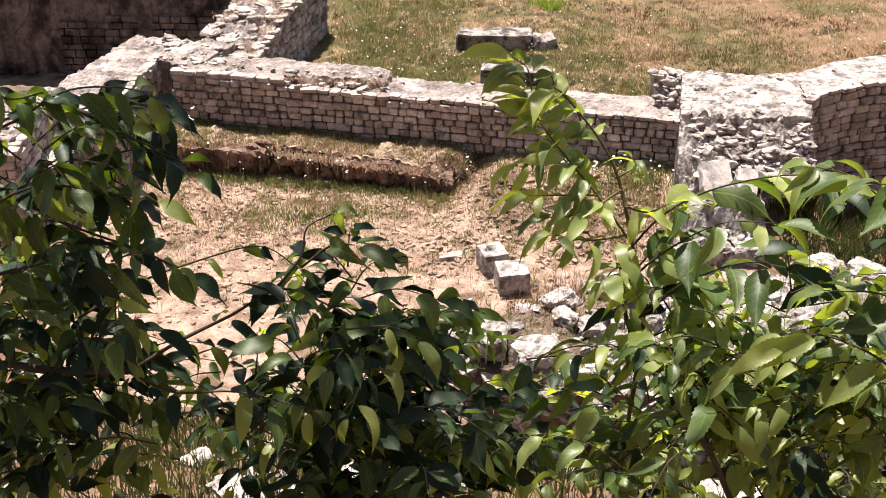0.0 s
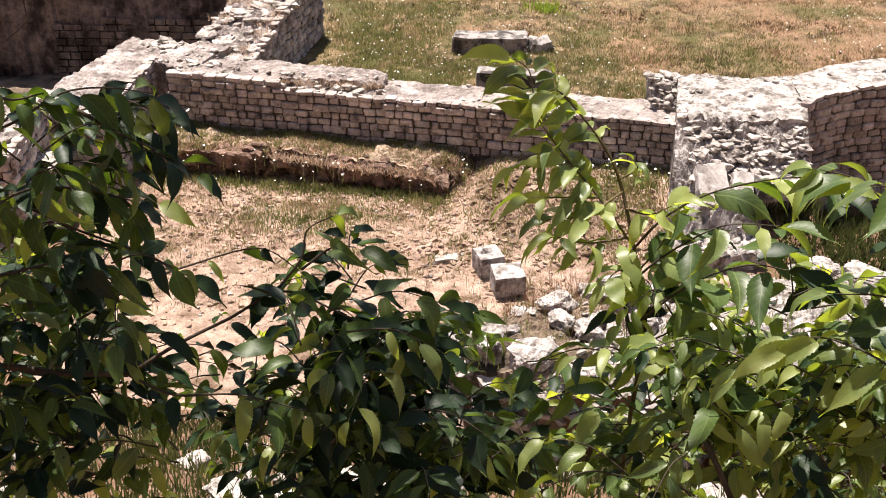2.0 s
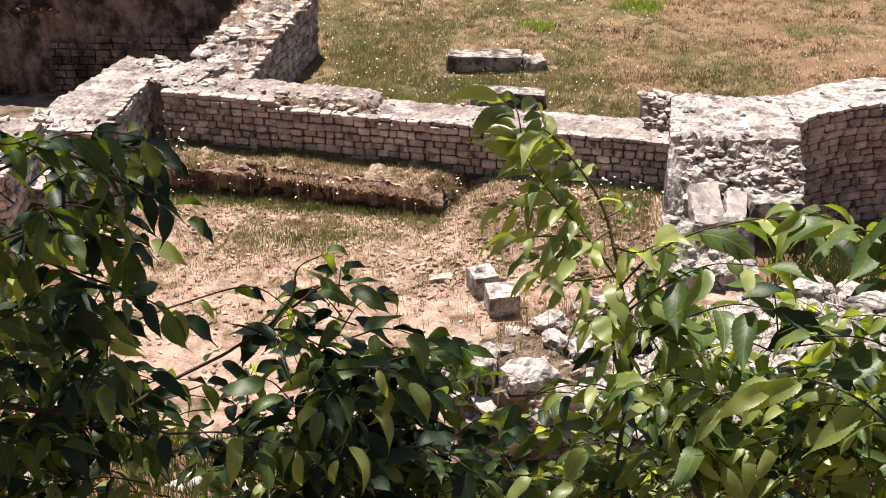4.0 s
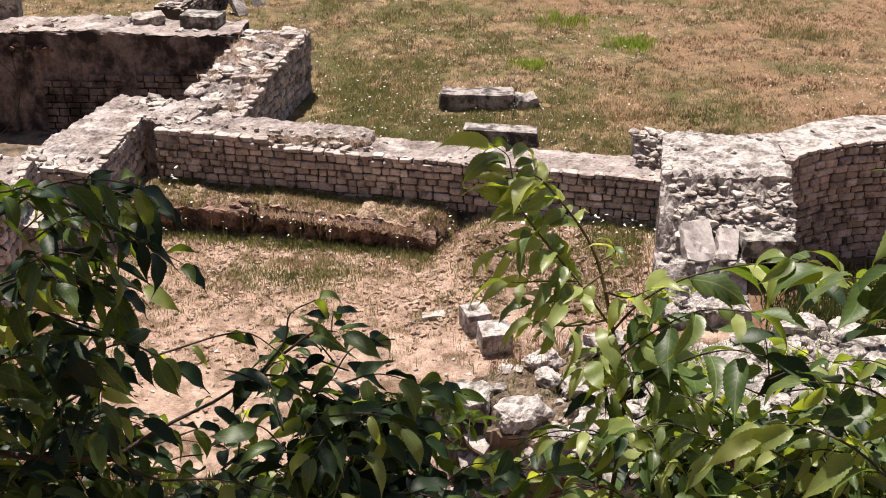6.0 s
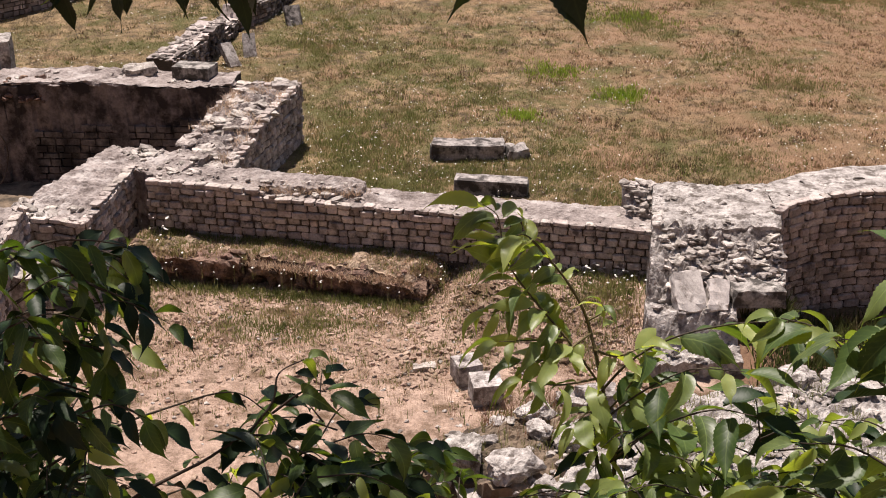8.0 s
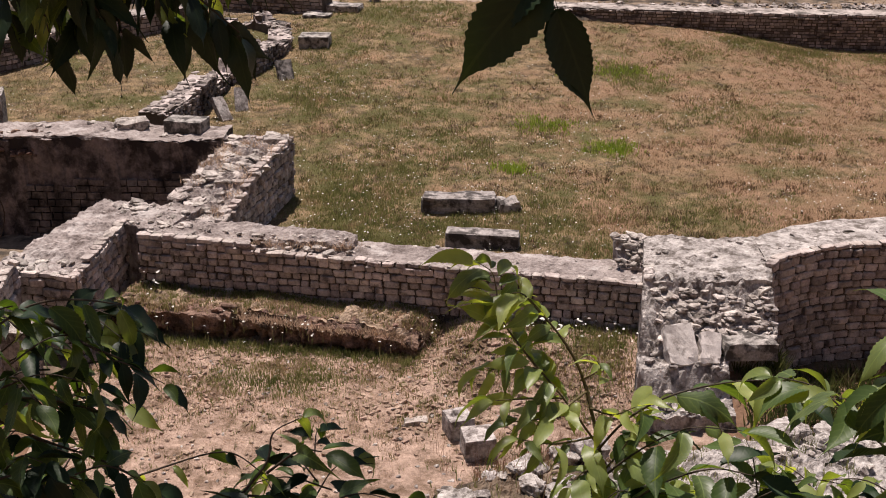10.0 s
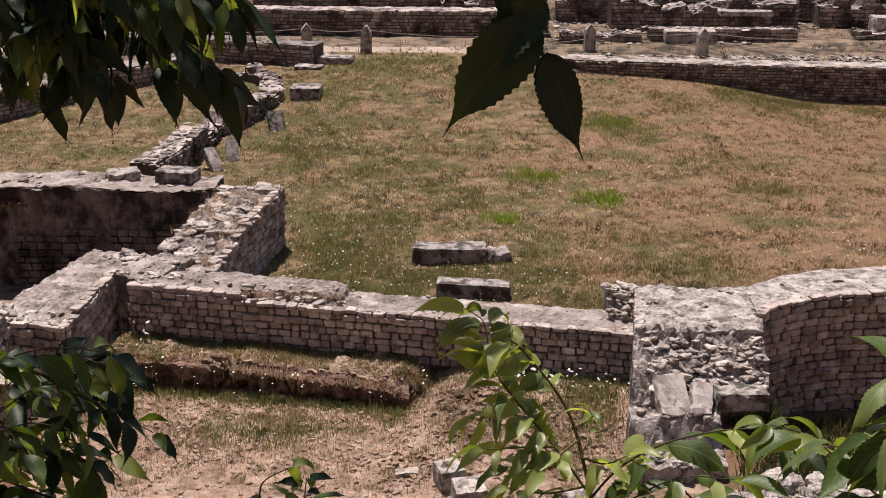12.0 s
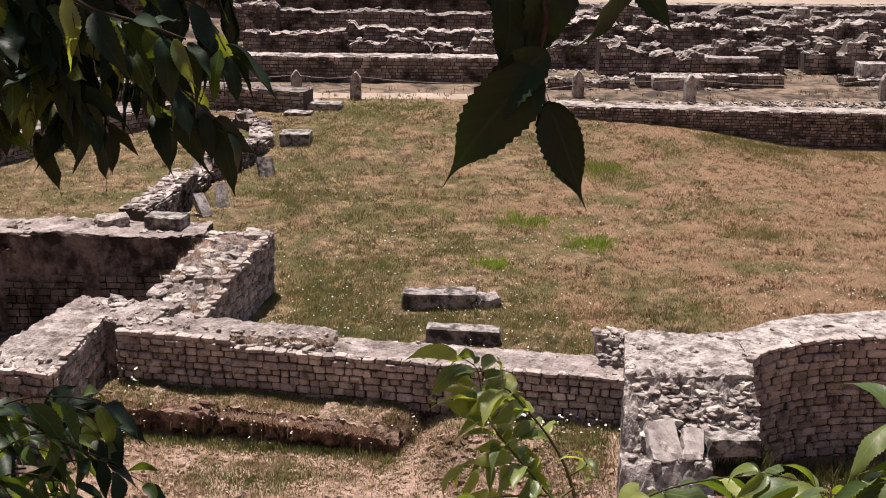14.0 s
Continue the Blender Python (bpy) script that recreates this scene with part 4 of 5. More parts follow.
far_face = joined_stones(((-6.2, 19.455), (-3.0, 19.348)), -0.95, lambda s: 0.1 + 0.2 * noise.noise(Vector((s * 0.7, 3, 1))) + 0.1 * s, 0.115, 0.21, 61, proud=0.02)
far_face.materials.append(SHADED_WALL)
far_face = tagged(new("facing", far_face), "stone courses coloured dark for shade, where the plaster is lost", kind="stuff")
far_face.parent = wall_far
scatter_rocks(wall_apse, ((4.6, 14.75), (7.5, 15.3), (7.5, 16.1), (4.6, 15.3)), 40, 0.05, 0.14, lambda u, v: 0.76, 33, WHITE_ROCKS, 0.5)
rnd = random.Random(39)
for line, count in ((((-0.12, 10.36), (1.2, 9.56)), 34), (((1.16, 9.57), (5.6, 9.32)), 90)):
    a, b = Vector((*line[0], 0)), Vector((*line[1], 0))
    for _ in range(count):
        p = a.lerp(b, rnd.random())
        s = rnd.uniform(0.16, 0.36)
        z = rnd.uniform(-0.95, -0.3)
        placed("stone", rnd.choice(ROCKS), Matrix.Translation((p.x, p.y + s * 0.12, z)) @ pose(0, 0, 0, rnd.uniform(-20, 20), rnd.uniform(-20, 20), rnd.uniform(0, 360)) @ Matrix.Diagonal((s * rnd.uniform(1, 1.5), s, s * rnd.uniform(0.6, 0.9), 1)), wall_near)
scatter_rocks(wall_stub, STUB_Q, 40, 0.08, 0.2, lambda u, v: 0.74, 34)


# rubble of the fallen near wall, each large stone a thing
def loose_rock(at, s, turn, seed, material=WHITE_STONE, label="pale broken limestone lump on the rubble heap", group="stones of the rubble heap"):
    bm = rock_bm(seed, 4)
    for v in bm.verts:
        q = v.co + Vector((seed, 0, 0))
        v.co += v.co.normalized() * (wobble(q, 3.0, 0.07) + wobble(q, 9, 0.035))
    bmesh.ops.scale(bm, vec=s, verts=bm.verts)
    ob = solid("broken_stone", bm, material, label, "stone", group=group)
    ob.matrix_basis = Matrix.Translation(at) @ pose(0, 0, 0, 0, 0, turn)
    return ob


# the larger lumps of the fallen wall's end: x, y, width, depth, height, turn
for i, (x, y, wide, deep, high, turn) in enumerate((
        (-0.12, 10.52, 0.34, 0.26, 0.22, 8), (0.14, 10.50, 0.26, 0.26, 0.24, 20), (0.43, 10.28, 0.42, 0.36, 0.40, 75),
        (0.88, 9.98, 0.42, 0.34, 0.36, 30), (1.20, 9.62, 0.30, 0.30, 0.40, 130), (0.80, 11.22, 0.48, 0.24, 0.22, 22),
        (1.18, 10.98, 0.40, 0.22, 0.18, 28), (1.22, 10.56, 0.24, 0.22, 0.24, 60), (1.46, 10.44, 0.30, 0.26, 0.2, 85),
        (1.85, 11.25, 0.40, 0.30, 0.30, 15), (2.05, 10.75, 0.34, 0.28, 0.26, 70), (0.22, 10.30, 0.3, 0.24, 0.2, 50),
        (1.45, 11.35, 0.34, 0.28, 0.22, 5), (2.35, 11.55, 0.42, 0.32, 0.28, 40), (2.85, 11.75, 0.4, 0.34, 0.26, 100),
        (3.95, 11.62, 0.5, 0.28, 0.24, 170), (4.5, 11.4, 0.55, 0.34, 0.26, 150), (4.1, 11.75, 0.4, 0.3, 0.26, 20))):
    loose_rock((x, y, stand_z(x, y) + high * 0.22), (wide * 1.3, deep * 1.35, high * 1.25), turn, 500 + i)
rnd = random.Random(90)
for i in range(30):
    u = rnd.random()
    if i < 16:
        x, y = 0.1 + 1.7 * u, 10.35 - 0.3 * u + 0.9 * rnd.random()
        s = rnd.uniform(0.08, 0.18)
    else:
        x, y = 1.4 + 4.2 * u, 9.7 + 2.0 * rnd.random()
        s = rnd.uniform(0.12, 0.38) * (1.0 if u < 0.5 else 0.75)
    loose_rock((x, y, stand_z(x, y) + s * 0.1), (s * rnd.uniform(0.9, 1.7), s, s * rnd.uniform(0.35, 0.6)), rnd.uniform(0, 360), 100 + i, WHITE_STONE if rnd.random() < 0.7 else LIMESTONE)
for i in range(44):
    x, y = rnd.uniform(-3.6, 3.8), rnd.uniform(4.8, 8.6)
    s = rnd.uniform(0.1, 0.3)
    loose_rock((x, y, ground_z(x, y) + s * 0.14), (s * rnd.uniform(0.9, 1.5), s, s * 0.8), rnd.uniform(0, 360), 300 + i, LIMESTONE, "grey limestone lump on the weedy bank", "stones on the bank")
spots = []
for _ in range(240):
    u = rnd.random()
    if rnd.random() < 0.25:
        x, y = 1.7 * u + rnd.gauss(0, 0.2), 9.5 + 0.6 * u + rnd.gauss(0, 0.4)
    else:
        x, y = 1.0 + 4.2 * u, 9.6 + 2.2 * rnd.random()
    s = rnd.uniform(0.04, 0.13)
    spots.append((x, y, stand_z(x, y) + s * 0.1, s))
for _ in range(260):
    x, y = rnd.uniform(-3.8, 2.6), rnd.uniform(10.8, 14.4)
    s = rnd.uniform(0.025, 0.07)
    spots.append((x, y, ground_z(x, y) + s * 0.1, s))
me = joined_rocks(spots, 6)
me.materials.append(LIMESTONE)
clods = []
for _ in range(3600):
    x, y = rnd.uniform(-4.1, 2.7), rnd.uniform(10.2, 15.2)
    if y > long_front(x) - 0.1 or ground_z(x, y) > 0 or (x < 0.2 and y > 14.9 - 0.19 * x - 0.4):
        continue
    if noise.noise(Vector((x * 0.9, y * 0.9, 2))) + (y - 12.4) * 0.35 > rnd.uniform(-0.6, 0.6):
        s = rnd.uniform(0.02, 0.085)
        clods.append((x, y, ground_z(x, y) + s * 0.12, s))
for _ in range(420):
    x, y = rnd.uniform(-0.2, 2.6), rnd.uniform(12.6, 14.3)
    s = rnd.uniform(0.03, 0.12)
    clods.append((x, y, ground_z(x, y) + s * 0.1, s))
clod_mesh = joined_rocks(clods, 8)
clod_mesh.materials.append(STRAW_FLOOR)
tagged(new("clods", clod_mesh), "dry clods and matted straw on the floor", "soil", kind="stuff")
tagged(new("small_rubble", me), "small pale chips and stones on heap and floor", "rubble", kind="stuff")


# grass, straw and flowers
def blades(name, count, spot, tall, wide, material, label, seed, lean=0.6, tuft=5):
    """Thin blades in tufts, as one mesh; spot(rnd) gives x, y, z or None."""
    rnd = random.Random(seed)
    verts, faces = [], []
    made = 0
    while made < count:
        p = spot(rnd)
        made += 1
        if not p:
            continue
        for _ in range(tuft):
            x, y = p[0] + rnd.gauss(0, 0.03), p[1] + rnd.gauss(0, 0.03)
            h = tall * rnd.uniform(0.4, 1.25)
            a, b = rnd.uniform(0, math.tau), rnd.uniform(0, math.tau)
            dx, dy = math.cos(a) * wide, math.sin(a) * wide
            k = len(verts)
            lx, ly = math.cos(b) * h * lean * rnd.random(), math.sin(b) * h * lean * rnd.random()
            verts += [(x - dx, y - dy, p[2] - 0.02), (x + dx, y + dy, p[2] - 0.02), (x + lx, y + ly, p[2] + h)]
            faces.append((k, k + 1, k + 2))
    me = bpy.data.meshes.new(name)
    me.from_pydata(verts, [], faces)
    me.materials.append(material)
    return tagged(new(name, me), label, "grass", kind="stuff")


def field_spot(rnd):
    y = 15.2 + 18 * rnd.random() ** 1.2
    x = rnd.uniform(-9, 3 + y * 0.42)
    if y < 20.6 and x < -1.8 or y < long_front(x) + 0.75 or x > 2.7 and y < apse_line(max(x, 4.5)) + 1.05:
        return None
    return x, y, field_z(x, y)


def clump_spot(rnd, seed):
    """Within the field, gathered in clumps."""
    p = field_spot(rnd)
    return p if p and noise.fractal(Vector((p[0] * 1.1, p[1] * 1.1, seed)), 1.0, 2.0, 3) > rnd.uniform(-0.05, 0.35) else None


def patch_spot(places):
    def spot(rnd):
        x, y, r = rnd.choice(places)
        x, y = x + rnd.gauss(0, r), y + rnd.gauss(0, r)
        return x, y, field_z(x, y)
    return spot


def room_spot(rnd):
    x, y = rnd.uniform(-4, 2.9), rnd.uniform(10.4, 15.6)
    if y > long_front(x) - 0.1 or noise.noise(Vector((x * 0.8, y * 0.8, 7))) + (y - 13.5) * 0.3 < rnd.uniform(-0.5, 0.3):
        return None
    return x, y, ground_z(x, y)


def floor_spot(rnd):
    x, y = rnd.uniform(-4.2, 2.6), rnd.uniform(9.6, 14.6)
    return (x, y, ground_z(x, y)) if ground_z(x, y) < -0.2 else None


def bench_spot(rnd):
    u, v = rnd.random(), rnd.random() ** 0.8
    a, b = Vector((-3.9, 15.3)).lerp(Vector((0.5, 14.55)), u), Vector((-3.7, 15.9)).lerp(Vector((0.5, 15.0)), u)
    p = a.lerp(b, v)
    return p.x, p.y, bench_top(u, v)


def wall_foot_spot(rnd):
    x = rnd.uniform(-3.6, 2.85)
    y = long_front(x) - abs(rnd.gauss(0, 0.12)) - 0.03
    return x, y, (bench_top((x + 3.8) / 4.2, 0.9) if x < 0.3 else ground_z(x, y))


def slope_spot(rnd):
    x, y = rnd.uniform(-0.2, 2.7), rnd.uniform(12.7, 14.6)
    return None if y > long_front(x) - 0.2 or noise.noise(Vector((x * 2.5, y * 2.5, 4))) < rnd.uniform(-0.4, 0.3) else (x, y, ground_z(x, y))


def bank_spot(rnd):
    x, y = rnd.uniform(-4, 4.2), rnd.uniform(3.6, 9.6)
    return x, y, ground_z(x, y)


blades("field_grass", 66000, field_spot, 0.04, 0.006, BLADES, "thin dry field grass, brown with green patches", 1, 1.7)
blades("field_litter", 11000, field_spot, 0.04, 0.008, STRAW, "pale flecks of dry straw lying in the field", 16, 2.2, 3)
blades("field_tufts", 9000, lambda r: clump_spot(r, 3), 0.06, 0.009, WEEDS, "low dark weed tufts scattered through the field", 17, 0.9, 6)
blades("dead_tufts", 15000, lambda r: clump_spot(r, 8), 0.06, 0.008, DEAD_STEMS, "brown dead stems standing in clumps in the field", 25, 0.9, 6)
blades("terrace_weeds", 2600, lambda r: (lambda x, y: (x, y, ground_z(x, y)) if noise.noise(Vector((x * 0.5, y * 0.7, 9))) > r.uniform(-0.2, 0.4) else None)(r.uniform(-5, 20), r.uniform(33.4, 45.5)), 0.13, 0.012, BLADES, "dry and green tufts among the far ruins", 26)
blades("fresh_grass", 700, patch_spot(((3.8, 21.8, 0.22), (3.6, 21.7, 0.2), (1.8, 20.6, 0.16), (2.6, 23.2, 0.3), (4.7, 27.4, 0.4))), 0.10, 0.008, BRIGHT_GRASS, "bright green tufts in the dry field", 2)
blades("field_weeds", 19000, patch_spot(((-2.1, 25.6, 0.5), (-1.5, 26.6, 0.6), (-1.9, 24.6, 0.5), (-0.9, 20.6, 0.6), (-1.2, 18.2, 0.5), (-0.6, 19.2, 0.6), (-0.4, 17.4, 0.4), (0.3, 17.6, 0.5), (0.9, 17.9, 0.5), (-1.4, 19.6, 0.45), (-0.7, 19.0, 0.5), (-0.1, 20.5, 0.5), (1.1, 21.8, 0.6), (2.6, 19.0, 0.6), (1.9, 17.9, 0.6), (4.7, 18.2, 0.6), (2.4, 17.3, 0.4), (-2.0, 29.0, 0.6), (-1.0, 32.4, 0.7), (0.4, 33.0, 0.7), (4.7, 27.7, 0.4), (5.0, 26.7, 0.4), (6.6, 29.7, 0.6), (7.0, 22.3, 0.4), (6.6, 24.0, 0.5), (9.4, 29.8, 0.6), (-0.6, 23.4, 0.7), (0.8, 25.0, 0.9), (-1.2, 30.5, 1.0), (1.0, 32, 1.2), (3.2, 16.2, 0.4), (8.6, 31.5, 0.4), (9.6, 31.3, 0.4), (10.6, 31.2, 0.4), (11.8, 31.1, 0.4), (13.2, 31.0, 0.4))), 0.07, 0.006, WEEDS, "greener weeds along the wall and blocks", 3)
blades("floor_straw", 22000, floor_spot, 0.016, 0.004, STRAW, "short dry straw on the room's floor", 4, 3.0, 4)
blades("room_grass", 15000, room_spot, 0.035, 0.006, STRAW, "dry grass growing in the ruined room", 5, 3.6)
blades("room_weeds", 4200, lambda r: room_spot(r) if r.random() < 0.9 else wall_foot_spot(r), 0.07, 0.007, WEEDS, "green weeds at the foot of the wall", 6)
blades("bench_grass", 2600, bench_spot, 0.02, 0.006, STRAW, "straw-dry grass on the mortar bench", 7, 4.0)
blades("bench_lip_straw", 300, lambda r: (lambda u: (-3.9 + 4.0 * u, 15.2 - 0.75 * u + r.gauss(0, 0.05), bench_top(u, 0.1) - 0.02 + r.uniform(-0.04, 0.0)))(0.42 + 0.58 * r.random()), 0.05, 0.005, STRAW, "dry grass hanging over the lip of the bench", 24, 1.8, 6)
blades("bench_foot_weeds", 1100, lambda r: (lambda u: (-3.95 + 4.1 * u, 15.2 - 0.78 * u - abs(r.gauss(0.02, 0.14)), -0.56))(r.random()), 0.10, 0.008, WEEDS, "weeds and grass along the foot of the mortar bench", 18)
blades("slope_straw", 3000, slope_spot, 0.032, 0.007, STRAW, "matted dry grass on the earth slope beside the bench", 19, 3.8)
blades("slope_weeds", 1500, slope_spot, 0.07, 0.008, WEEDS, "weeds on the earth slope beside the bench", 20)
blades("floor_weeds", 900, lambda r: (lambda x, y: (x, y, ground_z(x, y)))(r.gauss(-1.6, 0.5), r.gauss(13.9, 0.25)), 0.06, 0.008, WEEDS, "green weeds on the floor before the bench", 21)


def back_spot(rnd):
    u, v = rnd.random(), rnd.random() ** 0.7
    a, b = Vector(BACK_Q[0]).lerp(Vector(BACK_Q[1]), u), Vector(BACK_Q[3]).lerp(Vector(BACK_Q[2]), u)
    p = a.lerp(b, v)
    return None if noise.noise(Vector((p.x * 3, p.y * 3, 1))) < 0.05 else (p.x, p.y, back_top(u, v) + 0.03)


def cap_spot(rnd):
    u = rnd.random()
    p = Vector((-2.5, 15.86)).lerp(Vector((-0.75, 15.62)), u)
    return p.x + rnd.gauss(0, 0.05), p.y + rnd.gauss(0, 0.07), 0.52


blades("back_wall_grass", 330, back_spot, 0.10, 0.004, STRAW, "tangles of dry grass among the stones of the wall top", 22, 1.6, 7)
blades("low_wall_grass", 130, cap_spot, 0.08, 0.004, STRAW, "tangles of dry grass on the low wall's capping", 23, 1.6, 7)
blades("bench_weeds", 800, bench_spot, 0.05, 0.008, WEEDS, "small green weeds on the mortar bench", 8)
blades("dry_stalks", 160, lambda r: (lambda x, y: (x, y, stand_z(x, y)))(r.gauss(1.5, 0.45), r.gauss(11.4, 0.4)), 0.34, 0.003, RED_STALK, "red-brown dry stalks by the rubble heap", 11, 0.7)
blades("floor_stalks", 70, lambda r: (lambda x, y: (x, y, ground_z(x, y)))(r.gauss(0.05, 0.35), r.gauss(10.6, 0.25)), 0.22, 0.002, RED_STALK, "thin dry stalks standing on the straw floor", 12, 0.5)
blades("pier_weeds", 420, lambda r: (lambda x, y: (x, y, ground_z(x, y)))(r.gauss(2.35, 0.3), r.gauss(13.9, 0.35)), 0.11, 0.007, WEEDS, "green weeds beside the pier", 13)
blades("heap_weeds", 500, lambda r: (lambda x, y: (x, y, stand_z(x, y)))(r.uniform(0.2, 4.5), r.uniform(9.2, 11.8)), 0.12, 0.005, WEEDS, "weeds among the fallen stones", 14)
blades("corner_weeds", 420, lambda r: (r.gauss(-3.4, 0.2), r.gauss(15.45, 0.16), -0.2), 0.12, 0.009, WEEDS, "green weeds growing in the wall corner", 15)
# both of these use weeds darkened in place of shade
blades("apse_weeds", 1500, lambda r: (lambda x, y: (x, y, ground_z(x, y)))(r.uniform(3.9, 7.0), r.uniform(11.9, 14.5)), 0.2, 0.012, SHADED_WEEDS, "weeds before the curved wall, coloured dark for shade", 27, 0.9, 6)
blades("bank_weeds", 5200, bank_spot, 0.16, 0.010, SHADED_WEEDS, "weeds and grass on the bank, coloured dark for shade", 9)
blades("bank_straw", 300, bank_spot, 0.24, 0.0016, STRAW, "dry grass stalks on the bank", 10, 0.9)


def umbels(name, count, spot, low, high, size, label, seed):
    """Small white flower heads on stalks, as one mesh."""
    rnd = random.Random(seed)
    verts, faces, stalks = [], [], []
    for _ in range(count):
        p = spot(rnd)
        if not p:
            continue
        x, y, z = p
        h, r = rnd.uniform(low, high), size * rnd.uniform(0.5, 1.4)
        tx, ty = rnd.uniform(-0.4, 0.4), rnd.uniform(-0.4, 0.4)
        k = len(verts)
        verts.append((x, y, z + h + r * 0.3))
        for i in range(7):
            a = i * math.tau / 7
            q = r * rnd.uniform(0.7, 1.1)
            verts.append((x + math.cos(a) * q, y + math.sin(a) * q, z + h + (math.cos(a) * tx + math.sin(a) * ty) * q))
        faces += [(k, k + 1 + i, k + 1 + (i + 1) % 7) for i in range(7)]
        k = len(verts)
        verts += [(x - 0.003, y, z), (x + 0.003, y, z), (x, y, z + h)]
        faces.append((k, k + 1, k + 2))
        stalks.append(len(faces) - 1)
    me = bpy.data.meshes.new(name)
    me.from_pydata(verts, [], faces)
    me.materials.append(PETALS)
    me.materials.append(WEEDS)
    for i in stalks:
        me.polygons[i].material_index = 1
    return tagged(new(name, me), label, "flowers", kind="stuff")


def flower_spot(rnd):
    p = field_spot(rnd)
    if p and noise.noise(Vector((p[0] * 0.35, p[1] * 0.35, 2))) - 0.04 * max(0, p[0] - 3) - 0.03 * max(0, p[1] - 23) < rnd.uniform(-0.5, 0.35):
        return None
    return p


umbels("field_flowers", 11000, flower_spot, 0.03, 0.12, 0.0118, "small white umbel flowers dotted over the field", 1)
umbels("wall_flowers", 60, lambda r: (lambda x: (x, long_front(x) - r.uniform(0.05, 0.5), -0.2))(r.uniform(0.9, 2.85)), 0.08, 0.24, 0.022, "white flowers at the foot of the low wall", 2)
umbels("bench_flowers", 95, lambda r: (r.uniform(-3.6, 0.6), 14.9 + r.gauss(0, 0.3), -0.35), 0.08, 0.24, 0.015, "white flowers round the mortar bench", 3)
umbels("corner_flowers", 12, lambda r: (-3.4 + r.gauss(0, 0.12), 15.5 + r.gauss(0, 0.1), -0.15), 0.15, 0.36, 0.022, "white flowers in the wall corner", 4)


# leaves
def leaf_mesh(seed, material, arched=False, slim=1.0):
    """A pointed, toothed leaf of unit length along +y, folded at its rib and drooping at the tip."""
    rnd = random.Random(seed)
    segs = 32
    wide, fold, bend, twist, lop = rnd.uniform(0.145, 0.195), rnd.uniform(0.2, 0.8) * rnd.choice((1, 1, 1, -0.6)), rnd.uniform(-0.1, 1.3), rnd.uniform(-0.7, 0.7), rnd.uniform(-0.09, 0.09)
    if arched:
        wide, bend = wide * 0.86, rnd.uniform(0.8, 2.0)
    wide *= slim
    bm = bmesh.new()
    layer = bm.loops.layers.uv.new("uv")
    rows, coords = [], {}

    def add(x, y, z, u, v):
        w = bm.verts.new((x, y, z))
        coords[w] = (u, v)
        return w

    stalk = add(0, 0, 0, 0.5, 0)
    y, z = 0.1, 0.0
    wave, turns, phase = rnd.uniform(0.008, 0.028), rnd.uniform(9, 15), rnd.uniform(0, 6)
    for i in range(segs + 1):
        v = i / segs
        prof = math.sin(math.pi * min(1, v) ** 0.66) ** 0.85 * (1 - 0.4 * v * v) * (1 - 0.78 * ease(0.58, 0.92, v))
        half = wide * max(prof, 0.012)
        tooth = 1.0 + (0.085 if i % 2 else -0.03) * (0.12 < v < 0.9)
        roll = twist * v
        x0 = lop * math.sin(v * 3)
        left = add(x0 - half * tooth * math.cos(roll), y, z + half * fold - half * math.sin(roll) + wave * math.sin(v * turns + phase), 0.5 - half / wide * 0.5, v)
        mid = add(x0, y, z, 0.5, v)
        right = add(x0 + half * tooth * math.cos(roll), y, z + half * fold + half * math.sin(roll) + wave * math.sin(v * turns - phase * 1.7), 0.5 + half / wide * 0.5, v)
        rows.append((left, mid, right))
        y += 0.9 / segs * math.cos(bend * v)
        z -= 0.9 / segs * math.sin(bend * v)
    side = add(0.008, 0.1, 0, 0.5, 0)
    faces = [bm.faces.new((stalk, side, rows[0][1]))]
    for a, b in zip(rows, rows[1:]):
        faces += [bm.faces.new((a[0], a[1], b[1], b[0])), bm.faces.new((a[1], a[2], b[2], b[1]))]
    for f in faces:
        f.smooth = True
        for lp in f.loops:
            lp[layer].uv = coords[lp.vert]
    me = bpy.data.meshes.new("leaf")
    bm.to_mesh(me)
    bm.free()
    me.materials.append(material)
    return me


LEAVES = [leaf_mesh(i, LEAF, i < 7, 0.9) for i in range(10)]
MID_LEAVES = [leaf_mesh(i + 40, MID_LEAF, False, 0.9) for i in range(10)]
YOUNG_LEAVES = [leaf_mesh(i + 60, YOUNG_LEAF, i < 8, 0.9) for i in range(10)]
# near-black leaf copies for silhouettes, the shade painted into their colour
SHADED_LEAVES = [leaf_mesh(i + 20, SHADED_LEAF) for i in range(10)]
HANGING_LEAVES = [leaf_mesh(i + 80, SHADED_LEAF, False, 0.84) for i in range(10)] + [leaf_mesh(90, MID_LEAF, False, 0.84), leaf_mesh(91, LEAF, False, 0.84), leaf_mesh(92, YOUNG_LEAF, False, 0.84)]


